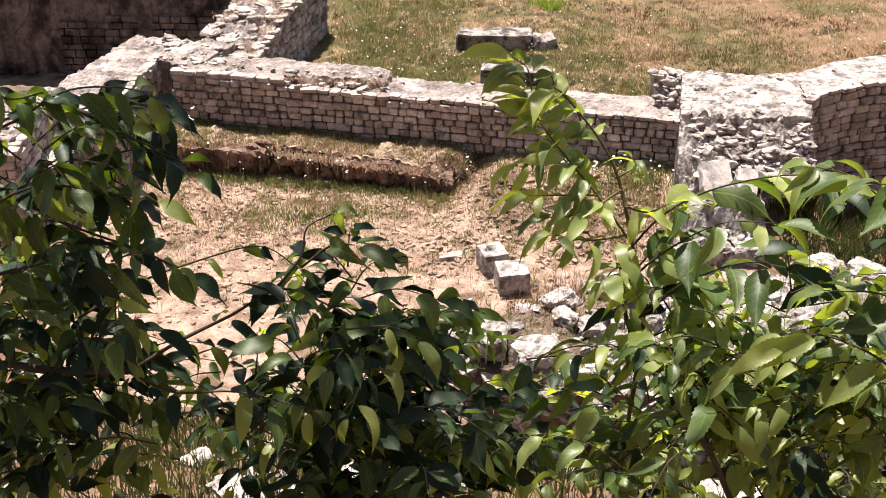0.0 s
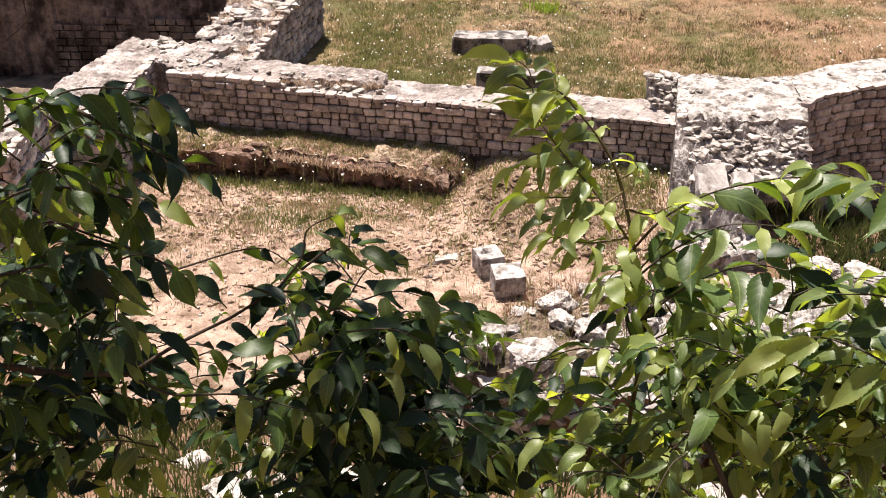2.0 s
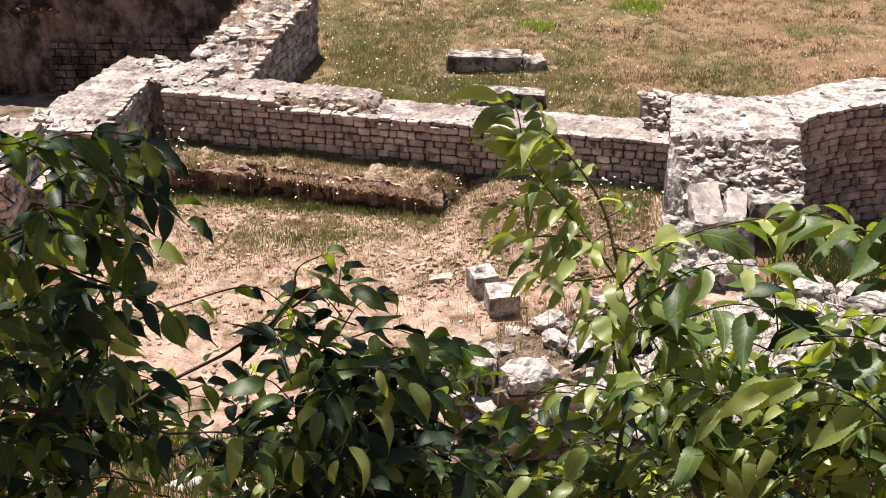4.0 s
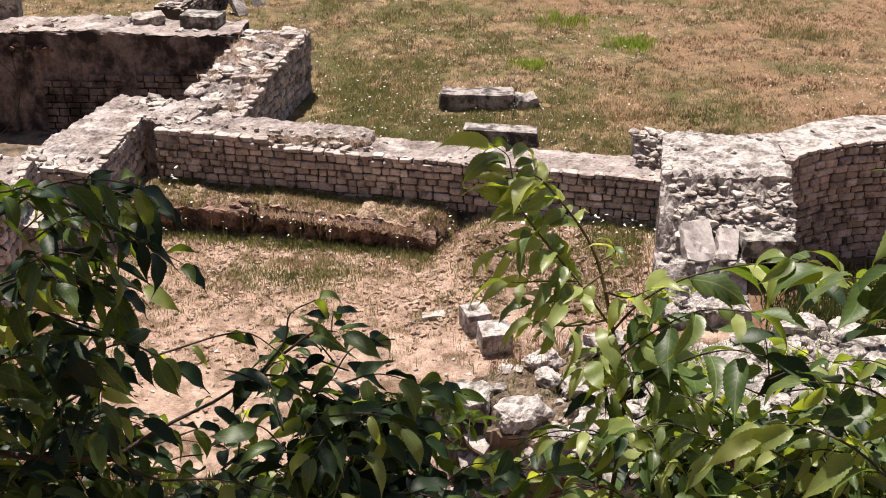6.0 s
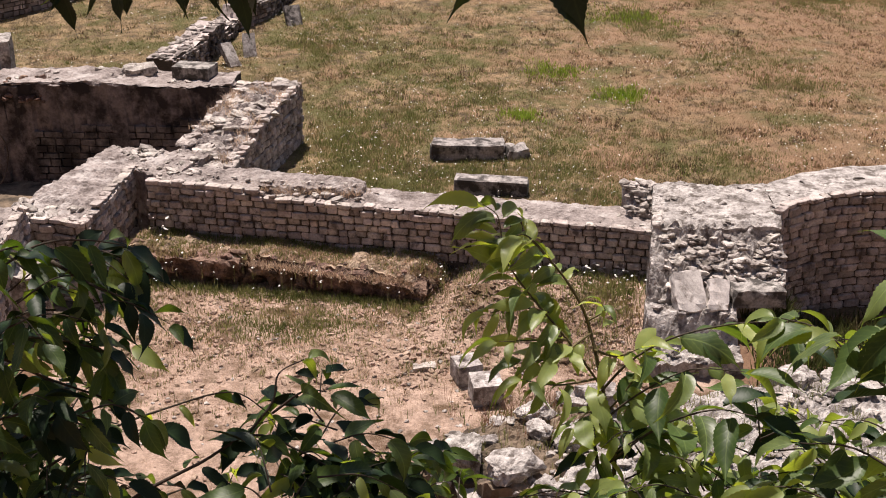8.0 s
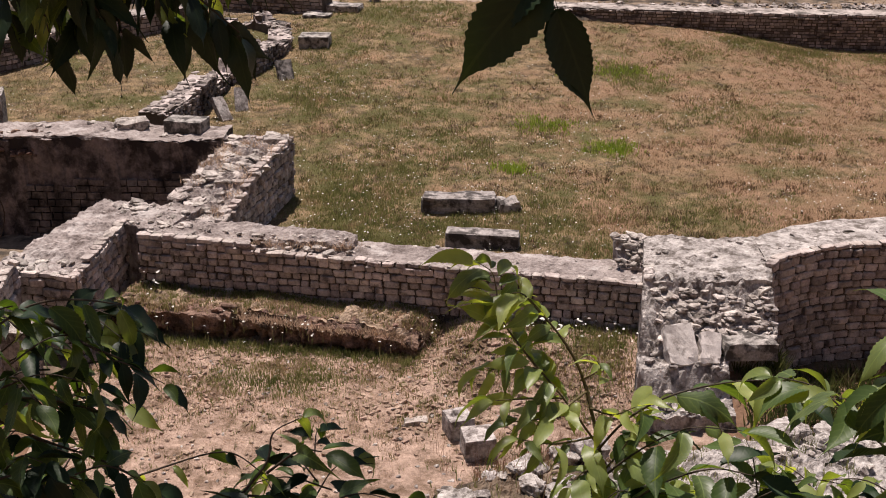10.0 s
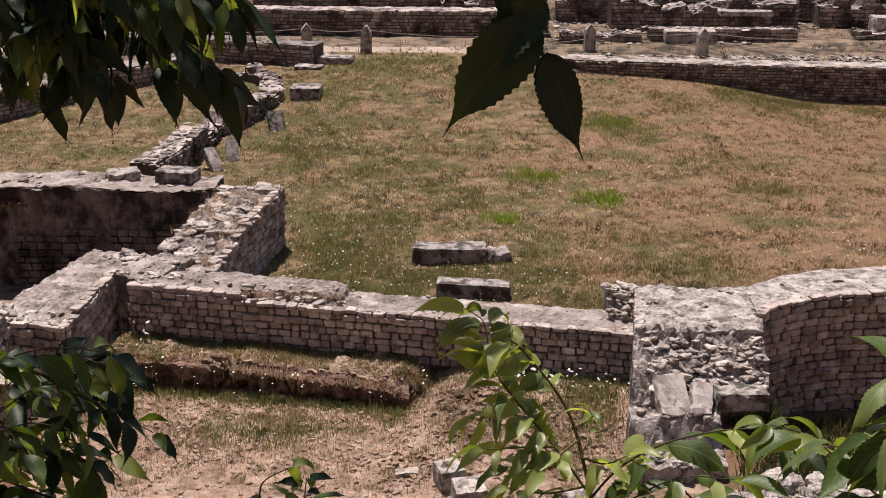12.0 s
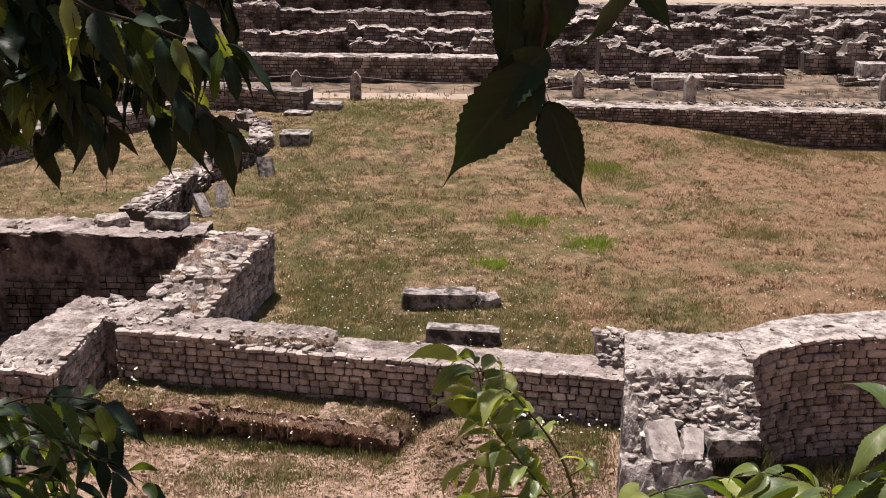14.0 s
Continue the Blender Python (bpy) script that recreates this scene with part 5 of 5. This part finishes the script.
class Plant:
    """A leafy plant: stems and up to 290 leaves as parts, those past that joined."""

    def __init__(self, name, base, label, category, leaves, bark, seed):
        self.base = empty(name, base, label, category)
        self.rnd = random.Random(seed)
        self.leaves, self.bark, self.rest, self.count = leaves, bark, [], 0

    def leaf(self, at, way, up, size):
        d = Vector(way).normalized()
        s = d.cross(Vector(up))
        if s.length < 0.05:
            s = d.orthogonal()
        s.normalize()
        m = Matrix.Translation(at) @ Matrix((s, d, s.cross(d))).transposed().to_4x4() @ Matrix.Diagonal((size * self.rnd.uniform(0.85, 1.15), size, size, 1))
        me = self.rnd.choice(self.leaves)
        if self.count < 290:
            placed("leaf", me, m, self.base)
        else:
            self.rest.append((me, m))
        self.count += 1

    def stem(self, pts, r0, r1, name="branch", per=5):
        path = smooth_path(pts, per)
        part(name, tube(bmesh.new(), path, r0, r1), self.bark, self.base, smooth=True)
        return path

    def twig(self, *pts, r=0.006, n=8, size=0.15, start=0.15, droop=0.42, spread_out=0.8, up=(0, -0.15, 1)):
        """A twig through the points with leaves to both sides in turn and one at its end."""
        rnd = self.rnd
        path = self.stem(pts, r, r * 0.35, "twig")
        lens = [0.0]
        for a, b in zip(path, path[1:]):
            lens.append(lens[-1] + (b - a).length)
        for i in range(n):
            s = lens[-1] * (start + (1 - start) * (i + 0.5 * rnd.random()) / max(1, n - 0.5))
            k = max(j for j in range(len(lens)) if lens[j] <= s + 1e-9)
            k = min(k, len(path) - 2)
            p = path[k].lerp(path[k + 1], min(1, (s - lens[k]) / max(1e-6, lens[k + 1] - lens[k])))
            d = (path[k + 1] - path[k]).normalized()
            side = d.cross(Vector((0, 0, 1)))
            side = side.normalized() if side.length > 0.1 else Vector((1, 0, 0))
            sign = 1 if i % 2 else -1
            way = d * rnd.uniform(0.3, 0.8) + side * sign * spread_out * rnd.uniform(0.6, 1.1) + Vector((0, 0, -droop * rnd.uniform(-0.2, 1.6)))
            nrm = Vector(up) + Vector((rnd.gauss(0, 0.55), rnd.gauss(0, 0.55), 0)) + side * sign * 0.35
            self.leaf(p, way, nrm, size * rnd.uniform(0.65, 1.2))
        d = (path[-1] - path[-2]).normalized()
        self.leaf(path[-1], d + Vector((0, 0, -droop * 0.6)), Vector(up), size * rnd.uniform(0.7, 1.0))

    def thicket(self, count, spot, length, n=6, size=0.14, droop=0.6, lift=0.25):
        """Short leafy twigs at random places, spot(rnd) giving where each begins."""
        rnd = self.rnd
        for _ in range(count):
            p = spot(rnd)
            if p is None:
                continue
            p = Vector(p)
            a = rnd.uniform(0, math.tau)
            d = Vector((math.cos(a), math.sin(a) * 0.8, lift + rnd.uniform(-0.3, 0.3))).normalized()
            ln = length * rnd.uniform(0.6, 1.3)
            self.twig(p, p + d * ln * 0.5 + Vector((0, 0, 0.02)), p + d * ln + Vector((0, 0, -0.12 * ln)), r=0.0026, n=n, size=size, droop=droop)

    def finish(self):
        if not self.rest:
            return
        verts, faces, uvs = [], [], []
        for me, m in self.rest:
            k = len(verts)
            m = Matrix.Translation(-self.base.location) @ m
            verts += [tuple(m @ v.co) for v in me.vertices]
            layer = me.uv_layers[0].data
            for f in me.polygons:
                faces.append(tuple(k + i for i in f.vertices))
                uvs += [c for i in f.loop_indices for c in layer[i].uv]
        me = bpy.data.meshes.new("foliage")
        me.from_pydata(verts, [], faces)
        me.uv_layers.new(name="uv").data.foreach_set("uv", uvs)
        kinds = []
        slots = []
        for leaf, _ in self.rest:
            if leaf.materials[0] not in kinds:
                kinds.append(leaf.materials[0])
            slots += [kinds.index(leaf.materials[0])] * len(leaf.polygons)
        for m in kinds:
            me.materials.append(m)
        me.polygons.foreach_set("material_index", slots)
        me.shade_smooth()
        ob = tagged(new("foliage", me), "dense leaves further in", kind="stuff")
        ob.parent = self.base


# the sapling in the middle
sapling = Plant("sapling", (0.52, 2.95, 3.25), "young nettle tree sapling with pale green drooping leaves", "tree", YOUNG_LEAVES + LEAVES[:4], GREEN_BARK, 5)
sapling.stem([(0.52, 2.95, 3.2), (0.51, 2.87, 4.2), (0.518, 2.766, 4.757), (0.503, 2.850, 4.894), (0.464, 2.951, 5.074), (0.426, 2.977, 5.166), (0.375, 2.994, 5.238), (0.296, 2.997, 5.330)], 0.0075, 0.0025, "trunk")
sapling.twig((0.495, 2.880, 4.945), (0.396, 2.907, 5.079), (0.295, 2.922, 5.202), (0.235, 2.962, 5.282), (0.221, 2.991, 5.354), (0.210, 3.006, 5.391), (0.174, 3.017, 5.414), n=39, size=0.151, start=0.2, r=0.0036, droop=0.2)
sapling.twig((0.426, 2.977, 5.166), (0.375, 2.994, 5.238), (0.296, 2.997, 5.330), (0.247, 2.983, 5.339), n=15, size=0.146, start=0.1, r=0.0036, droop=0.2)
sapling.twig((0.464, 2.951, 5.074), (0.360, 2.847, 5.060), (0.255, 2.805, 5.065), n=9, size=0.151, r=0.0036, droop=0.2)
sapling.twig((0.485, 2.895, 4.970), (0.370, 2.813, 4.997), (0.277, 2.740, 5.052), n=9, size=0.161, droop=0.29, r=0.0036)
sapling.twig((0.473, 2.930, 5.035), (0.522, 2.871, 5.048), (0.570, 2.828, 5.094), n=5, size=0.141, r=0.0036, droop=0.2)
sapling.twig((0.396, 2.907, 5.079), (0.319, 2.870, 5.097), (0.212, 2.789, 5.136), n=6, size=0.141, r=0.0036, droop=0.2)
sapling.twig((0.503, 2.857, 4.907), (0.437, 2.771, 4.939), (0.401, 2.717, 4.937), n=6, size=0.132, droop=0.37, r=0.0036)
sapling.twig((0.448, 2.965, 5.099), (0.496, 2.953, 5.137), (0.484, 2.936, 5.169), n=5, size=0.114, r=0.003, droop=0.2)
sapling.twig((0.346, 2.916, 5.154), (0.264, 2.893, 5.180), (0.191, 2.865, 5.178), n=8, size=0.141, r=0.003, droop=0.2)
sapling.twig((0.503, 2.850, 4.894), (0.551, 2.854, 4.959), (0.577, 2.850, 5.027), n=8, size=0.132, r=0.003, droop=0.2)
sapling.finish()

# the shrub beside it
# a few darkened leaves mixed in for the shade inside the shrub
shrub = Plant("shrub", (1.15, 2.75, 3.35), "leafy green shrub with long drooping toothed leaves", "shrub", LEAVES[:7] + YOUNG_LEAVES[:8] + MID_LEAVES[:5] + SHADED_LEAVES[:2], BARK, 6)
shrub.stem([(1.15, 2.75, 3.3), (0.684, 2.322, 4.550), (0.582, 2.585, 4.689), (0.482, 2.720, 4.769), (0.454, 2.820, 4.928)], 0.009, 0.004, "trunk")
shrub.twig((0.459, 2.849, 4.920), (0.548, 2.834, 5.051), (0.649, 2.808, 5.135), (0.773, 2.769, 5.192), (0.860, 2.703, 5.231), (0.906, 2.634, 5.241), n=12, size=0.188, droop=0.29, start=0.25, r=0.0036)
shrub.twig((0.466, 2.816, 4.863), (0.558, 2.774, 4.986), (0.671, 2.696, 5.106), (0.773, 2.582, 5.165), n=9, size=0.177, droop=0.34, r=0.0036)
shrub.twig((0.496, 2.741, 4.807), (0.603, 2.685, 4.948), (0.711, 2.598, 5.052), (0.797, 2.527, 5.077), n=9, size=0.177, droop=0.34, r=0.0036)
shrub.twig((1.100, 2.343, 5.180), (0.984, 2.440, 5.266), (0.906, 2.497, 5.321), (0.826, 2.531, 5.332), n=9, size=0.188, droop=0.27, r=0.0036)
shrub.twig((1.071, 2.196, 5.340), (0.964, 2.276, 5.400), (0.883, 2.308, 5.397), n=8, size=0.177, droop=0.29, r=0.0036)
shrub.twig((1.059, 2.192, 5.105), (0.938, 2.275, 5.151), (0.831, 2.312, 5.142), n=8, size=0.177, droop=0.29, r=0.0036)
shrub.twig((1.005, 2.132, 4.978), (0.915, 2.213, 5.036), (0.819, 2.265, 5.058), (0.741, 2.285, 5.046), n=9, size=0.177, droop=0.27, r=0.0036)
shrub.twig((1.130, 2.123, 5.232), (1.065, 2.275, 5.423), (1.018, 2.294, 5.538), (1.004, 2.312, 5.567), n=11, size=0.185, r=0.0036)
shrub.twig((1.122, 2.113, 5.401), (1.060, 2.188, 5.481), (1.003, 2.213, 5.481), (0.950, 2.229, 5.462), n=10, size=0.18, r=0.0036)
shrub.twig((0.473, 2.648, 4.748), (0.564, 2.535, 4.790), (0.632, 2.394, 4.791), (0.716, 2.332, 4.740), n=9, size=0.182, droop=0.15, r=0.0036)
shrub.stem([(1.15, 2.75, 3.3), (1.091, 1.979, 4.838), (1.059, 2.192, 5.105), (1.062, 2.232, 5.282)], 0.008, 0.004)


def shrub_spot(rnd):
    """Within the shrub's spread, thinning towards its top."""
    u, v, w = rnd.random(), rnd.random(), rnd.random()
    return 0.44 + 0.9 * u, 2.35 + 0.5 * w, 4.44 + (0.42 - 0.08 * (1 - u)) * v


shrub.thicket(118, shrub_spot, 0.2, 5, 0.126, 0.22)


def shrub_upper(rnd):
    u = rnd.random()
    return 0.44 + 0.85 * u, 2.4 + 0.4 * rnd.random(), 4.60 + (0.28 + 0.1 * u) * rnd.random()


shrub.thicket(58, shrub_upper, 0.18, 5, 0.128, 0.25)


def shrub_low(rnd):
    return rnd.uniform(0.2, 1.5), rnd.uniform(2.45, 3.2), rnd.uniform(3.9, 4.45)


shrub.thicket(85, shrub_low, 0.3, 6, 0.14, 0.18)
shrub.finish()

# the tree whose boughs reach in, its leaves darkened in place of shade
bough = Plant("bough", (-2.6, 2.2, 3.5), "leafy nettle tree branches, leaves coloured dark for shade", "tree", MID_LEAVES + SHADED_LEAVES + LEAVES[:5] + YOUNG_LEAVES[:3], BARK, 7)
bough.stem([(-2.6, 2.2, 3.3), (-2.5, 2.25, 4.2), (-1.501, 2.538, 4.807), (-1.094, 2.546, 4.802), (-0.942, 2.535, 4.789), (-0.775, 2.571, 4.760)], 0.013, 0.007)
bough.twig((-0.775, 2.571, 4.760), (-0.657, 2.636, 4.809), (-0.535, 2.689, 4.850), (-0.410, 2.739, 4.898), (-0.282, 2.728, 4.851), (-0.109, 2.642, 4.788), r=0.0055, n=14, size=0.14, droop=0.59, start=0.3)
bough.twig((-0.775, 2.571, 4.760), (-0.657, 2.524, 4.733), (-0.502, 2.506, 4.746), (-0.321, 2.461, 4.728), r=0.0042, n=10, size=0.14)
bough.twig((-0.894, 2.615, 4.887), (-0.765, 2.688, 4.941), (-0.631, 2.740, 4.973), (-0.466, 2.786, 4.996), (-0.368, 2.771, 4.942), r=0.004, n=5, size=0.1, start=0.4)
bough.twig((-0.424, 2.738, 4.898), (-0.361, 2.785, 4.967), (-0.346, 2.821, 5.029), (-0.282, 2.843, 5.058), r=0.004, n=3, size=0.13, start=0.3, droop=0.38)
bough.twig((-0.361, 2.772, 4.942), (-0.278, 2.762, 5.012), (-0.218, 2.722, 5.033), r=0.004, n=3, size=0.16, droop=0.59)
bough.twig((-1.057, 2.529, 5.281), (-0.944, 2.548, 5.229), (-0.839, 2.554, 5.168), (-0.705, 2.561, 5.106), (-0.604, 2.555, 5.048), r=0.0045, n=10, size=0.14, droop=0.59)
bough.twig((-1.041, 2.479, 5.413), (-0.931, 2.535, 5.442), (-0.839, 2.585, 5.488), (-0.747, 2.614, 5.490), (-0.652, 2.631, 5.470), r=0.0042, n=10, size=0.15, droop=0.82)
bough.twig((-1.035, 2.540, 5.557), (-0.951, 2.547, 5.490), (-0.873, 2.575, 5.492), r=0.005, n=6, size=0.14, droop=0.59)
bough.twig((-1.044, 2.399, 5.249), (-0.928, 2.523, 5.284), (-0.812, 2.555, 5.269), (-0.705, 2.569, 5.233), r=0.0042, n=10, size=0.15, droop=0.68)
bough.twig((-1.044, 2.341, 5.143), (-0.929, 2.441, 5.128), (-0.825, 2.481, 5.134), (-0.742, 2.489, 5.101), r=0.0042, n=10, size=0.14, droop=0.68)
bough.twig((-0.820, 2.625, 5.432), (-0.726, 2.581, 5.396), (-0.643, 2.585, 5.353), r=0.005, n=6, size=0.16, droop=0.89)
bough.stem([(-2.6, 2.2, 3.3), (-1.213, 2.401, 4.960), (-1.101, 2.503, 5.266), (-1.035, 2.540, 5.557)], 0.009, 0.004)
bough.stem([(-0.871, 2.360, 5.896), (-0.816, 2.362, 5.837), (-0.796, 2.359, 5.808), (-0.791, 2.349, 5.775), (-0.805, 2.329, 5.733), (-0.840, 2.305, 5.703)], 0.0018, 0.001, "tendril")


def bough_spot(rnd):
    """Under the long bough, deepest at its root."""
    u, v, w = rnd.random(), rnd.random(), rnd.random()
    x = -1.25 + 1.38 * u
    top = 4.90 - 0.04 * abs(x + 0.3) - 0.40 * ease(-0.3, 0.12, x)
    z = top - 0.46 * v ** 1.4 + 0.02
    return None if -0.85 < x < -0.30 and z > 4.56 and w > 0.12 else (x, 2.5 + 0.5 * w, z)


bough.thicket(110, bough_spot, 0.2, 5, 0.14, 0.4)


def bough_root(rnd):
    return rnd.uniform(-1.3, -0.78), rnd.uniform(2.5, 2.9), rnd.uniform(4.42, 4.98)


bough.thicket(48, bough_root, 0.2, 6, 0.13, 0.4)


def bough_clump(rnd):
    """The heavy end of the bough."""
    u, v, w = rnd.random(), rnd.random(), rnd.random()
    x = -0.42 + 0.5 * u
    return x, 2.5 + 0.55 * w, 4.80 - 0.34 * ease(-0.2, 0.16, x) - 0.5 * v


bough.thicket(85, bough_clump, 0.18, 6, 0.135, 0.42)


def bough_side(rnd):
    return rnd.uniform(-1.25, -0.74), rnd.uniform(2.45, 2.8), rnd.uniform(4.98, 5.40)


bough.thicket(42, bough_side, 0.18, 6, 0.125, 0.42)


def bough_low(rnd):
    return rnd.uniform(-1.7, 0.3), rnd.uniform(2.5, 3.3), rnd.uniform(3.9, 4.4)


bough.thicket(72, bough_low, 0.3, 6, 0.115, 0.3)
bough.finish()

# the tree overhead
overhead = Plant("overhead_tree", (-2.3, -0.6, 5.2), "tall nettle tree overhead, hanging leaves coloured dark for shade", "tree", HANGING_LEAVES, BARK, 8)
overhead.stem([(-2.3, -0.6, 5.0), (-2.25, -0.4, 7.0), (-2.0, 0.2, 9.0), (-1.6, 1.2, 10.5)], 0.16, 0.05, "trunk")
overhead.stem([(-2.2, -0.2, 7.6), (-1.6, 0.7, 8.2), (-0.9, 1.5, 7.6), (-0.6, 1.72, 6.7)], 0.035, 0.008)
overhead.stem([(-1.9, 0.3, 8.2), (-0.9, 0.8, 8.4), (0.0, 0.95, 7.6), (0.13, 1.02, 6.6)], 0.03, 0.006)
overhead.twig((-0.493, 1.829, 6.545), (-0.448, 1.835, 6.462), (-0.381, 1.792, 6.398), (-0.324, 1.794, 6.336), (-0.241, 1.793, 6.261), n=25, size=0.106, droop=1.5, r=0.0035)
overhead.twig((-0.543, 1.761, 6.526), (-0.514, 1.763, 6.439), (-0.483, 1.763, 6.371), (-0.430, 1.717, 6.325), (-0.407, 1.715, 6.284), n=22, size=0.106, droop=1.5, r=0.0035)
overhead.twig((-0.392, 1.853, 6.545), (-0.328, 1.859, 6.454), (-0.275, 1.863, 6.414), (-0.239, 1.811, 6.366), n=19, size=0.106, droop=1.5, r=0.0035)
overhead.twig((-0.578, 1.692, 6.460), (-0.529, 1.703, 6.416), (-0.498, 1.704, 6.357), n=18, size=0.106, droop=1.5, r=0.0035)
overhead.twig((-0.458, 1.679, 6.490), (-0.401, 1.689, 6.440), (-0.333, 1.701, 6.417), (-0.277, 1.708, 6.395), n=20, size=0.106, droop=1.5, r=0.0035)
overhead.twig((-0.441, 1.892, 6.520), (-0.422, 1.890, 6.442), (-0.378, 1.835, 6.337), (-0.341, 1.832, 6.281), n=20, size=0.106, droop=1.5, r=0.0035)
overhead.twig((-0.578, 1.856, 6.543), (-0.568, 1.855, 6.475), (-0.538, 1.802, 6.388), n=18, size=0.106, droop=1.5, r=0.0035)
overhead.twig((-0.566, 1.751, 6.483), (-0.500, 1.768, 6.453), (-0.447, 1.776, 6.392), (-0.404, 1.784, 6.376), n=19, size=0.106, droop=1.5, r=0.0035)
overhead.twig((-0.374, 1.957, 6.518), (-0.355, 1.951, 6.404), (-0.324, 1.946, 6.329), (-0.294, 1.890, 6.271), n=18, size=0.106, droop=1.5, r=0.0035)
overhead.twig((-0.302, 1.920, 6.536), (-0.264, 1.921, 6.473), (-0.249, 1.919, 6.432), n=11, size=0.106, droop=1.5, r=0.0035)
overhead.twig((-0.615, 1.833, 6.407), (-0.568, 1.840, 6.344), (-0.518, 1.849, 6.310), n=15, size=0.106, droop=1.5, r=0.0035)
overhead.twig((-0.571, 1.772, 6.496), (-0.512, 1.786, 6.459), (-0.452, 1.779, 6.430), (-0.395, 1.790, 6.414), n=22, size=0.106, droop=1.5, r=0.0035)
overhead.twig((-0.516, 1.749, 6.541), (-0.480, 1.754, 6.462), (-0.456, 1.753, 6.395), (-0.422, 1.753, 6.342), n=22, size=0.106, droop=1.5, r=0.0035)
overhead.twig((-0.585, 1.826, 6.447), (-0.531, 1.837, 6.399), (-0.482, 1.814, 6.356), (-0.462, 1.807, 6.286), n=20, size=0.106, droop=1.5, r=0.0035)
overhead.twig((-0.447, 1.788, 6.533), (-0.407, 1.793, 6.466), (-0.366, 1.797, 6.421), (-0.315, 1.803, 6.390), n=20, size=0.106, droop=1.5, r=0.0035)
for k in range(4):
    x = -0.60 + 0.05 * k
    overhead.twig((x - 0.03, 1.80 + 0.02 * (k % 3), 6.53), (x, 1.79, 6.44), (x + 0.03, 1.78, 6.36), (x + 0.05, 1.77, 6.30 - 0.035 * (k % 2)), n=11, size=0.095, droop=1.5, r=0.003)
overhead.stem([(0.082, 1.088, 6.667), (0.095, 1.057, 6.569), (0.110, 1.030, 6.511), (0.106, 1.027, 6.480), (0.102, 1.023, 6.454)], 0.003, 0.0015, "twig")
overhead.leaves = SHADED_LEAVES
overhead.leaf((0.113, 1.026, 6.479), (-0.080, -0.033, -0.104), (0.1, -1, 0.3), 0.142)
overhead.leaf((0.119, 1.026, 6.490), (-0.073, -0.019, -0.091), (-0.2, -1, 0.3), 0.118)
overhead.leaf((0.105, 1.038, 6.488), (-0.040, -0.021, -0.082), (0.4, -1, 0.2), 0.094)
overhead.leaf((0.129, 1.042, 6.567), (-0.025, -0.021, -0.121), (0.2, -1, 0.2), 0.125)
overhead.leaf((0.082, 1.046, 6.540), (-0.009, -0.020, -0.086), (0.2, -1, 0.2), 0.089)
overhead.leaf((0.111, 1.021, 6.451), (0.032, -0.011, -0.086), (-0.1, -1, 0.2), 0.106)
overhead.leaf((0.109, 1.021, 6.451), (0.032, -0.013, -0.087), (-0.4, -1, 0.2), 0.1)
overhead.leaf((0.107, 1.054, 6.553), (-0.014, -0.029, -0.094), (0.3, -1, 0.1), 0.099)
overhead.leaf((0.074, 1.069, 6.569), (0.032, -0.044, -0.101), (-0.2, -1, 0.3), 0.115)
overhead.leaf((0.180, 1.053, 6.554), (-0.022, -0.007, -0.095), (0.9, -0.6, 0.1), 0.098)
overhead.leaf((0.176, 1.053, 6.545), (0.040, -0.014, -0.056), (-0.4, -1, 0.1), 0.070)


# unseen crown, added along the sun's line to shade the boughs
def shade_crown_spot(rnd):
    a, r = rnd.uniform(0, math.tau), math.sqrt(rnd.random())
    return -1.1 + 1.0 * r * math.cos(a), 4.1 + 1.0 * r * math.sin(a), 7.9 + 0.9 * rnd.random()


# second unseen part of the crown, added to shade the hanging twigs
def shade_crown_near(rnd):
    a, r = rnd.uniform(0, math.tau), math.sqrt(rnd.random())
    return -0.75 + 1.0 * r * math.cos(a), 2.35 + 0.8 * r * math.sin(a), 7.9 + 0.8 * rnd.random()


overhead.stem([(-2.0, 0.2, 9.0), (-1.9, 1.6, 8.9), (-1.5, 3.3, 8.4), (-1.1, 4.4, 8.3)], 0.06, 0.015)
overhead.stem([(-1.9, 1.0, 8.95), (-1.2, 1.6, 8.6), (-0.6, 2.2, 8.3)], 0.03, 0.01)
overhead.thicket(165, shade_crown_spot, 0.4, 6, 0.15, 0.6)
overhead.thicket(120, shade_crown_near, 0.35, 6, 0.15, 0.6)
overhead.finish()
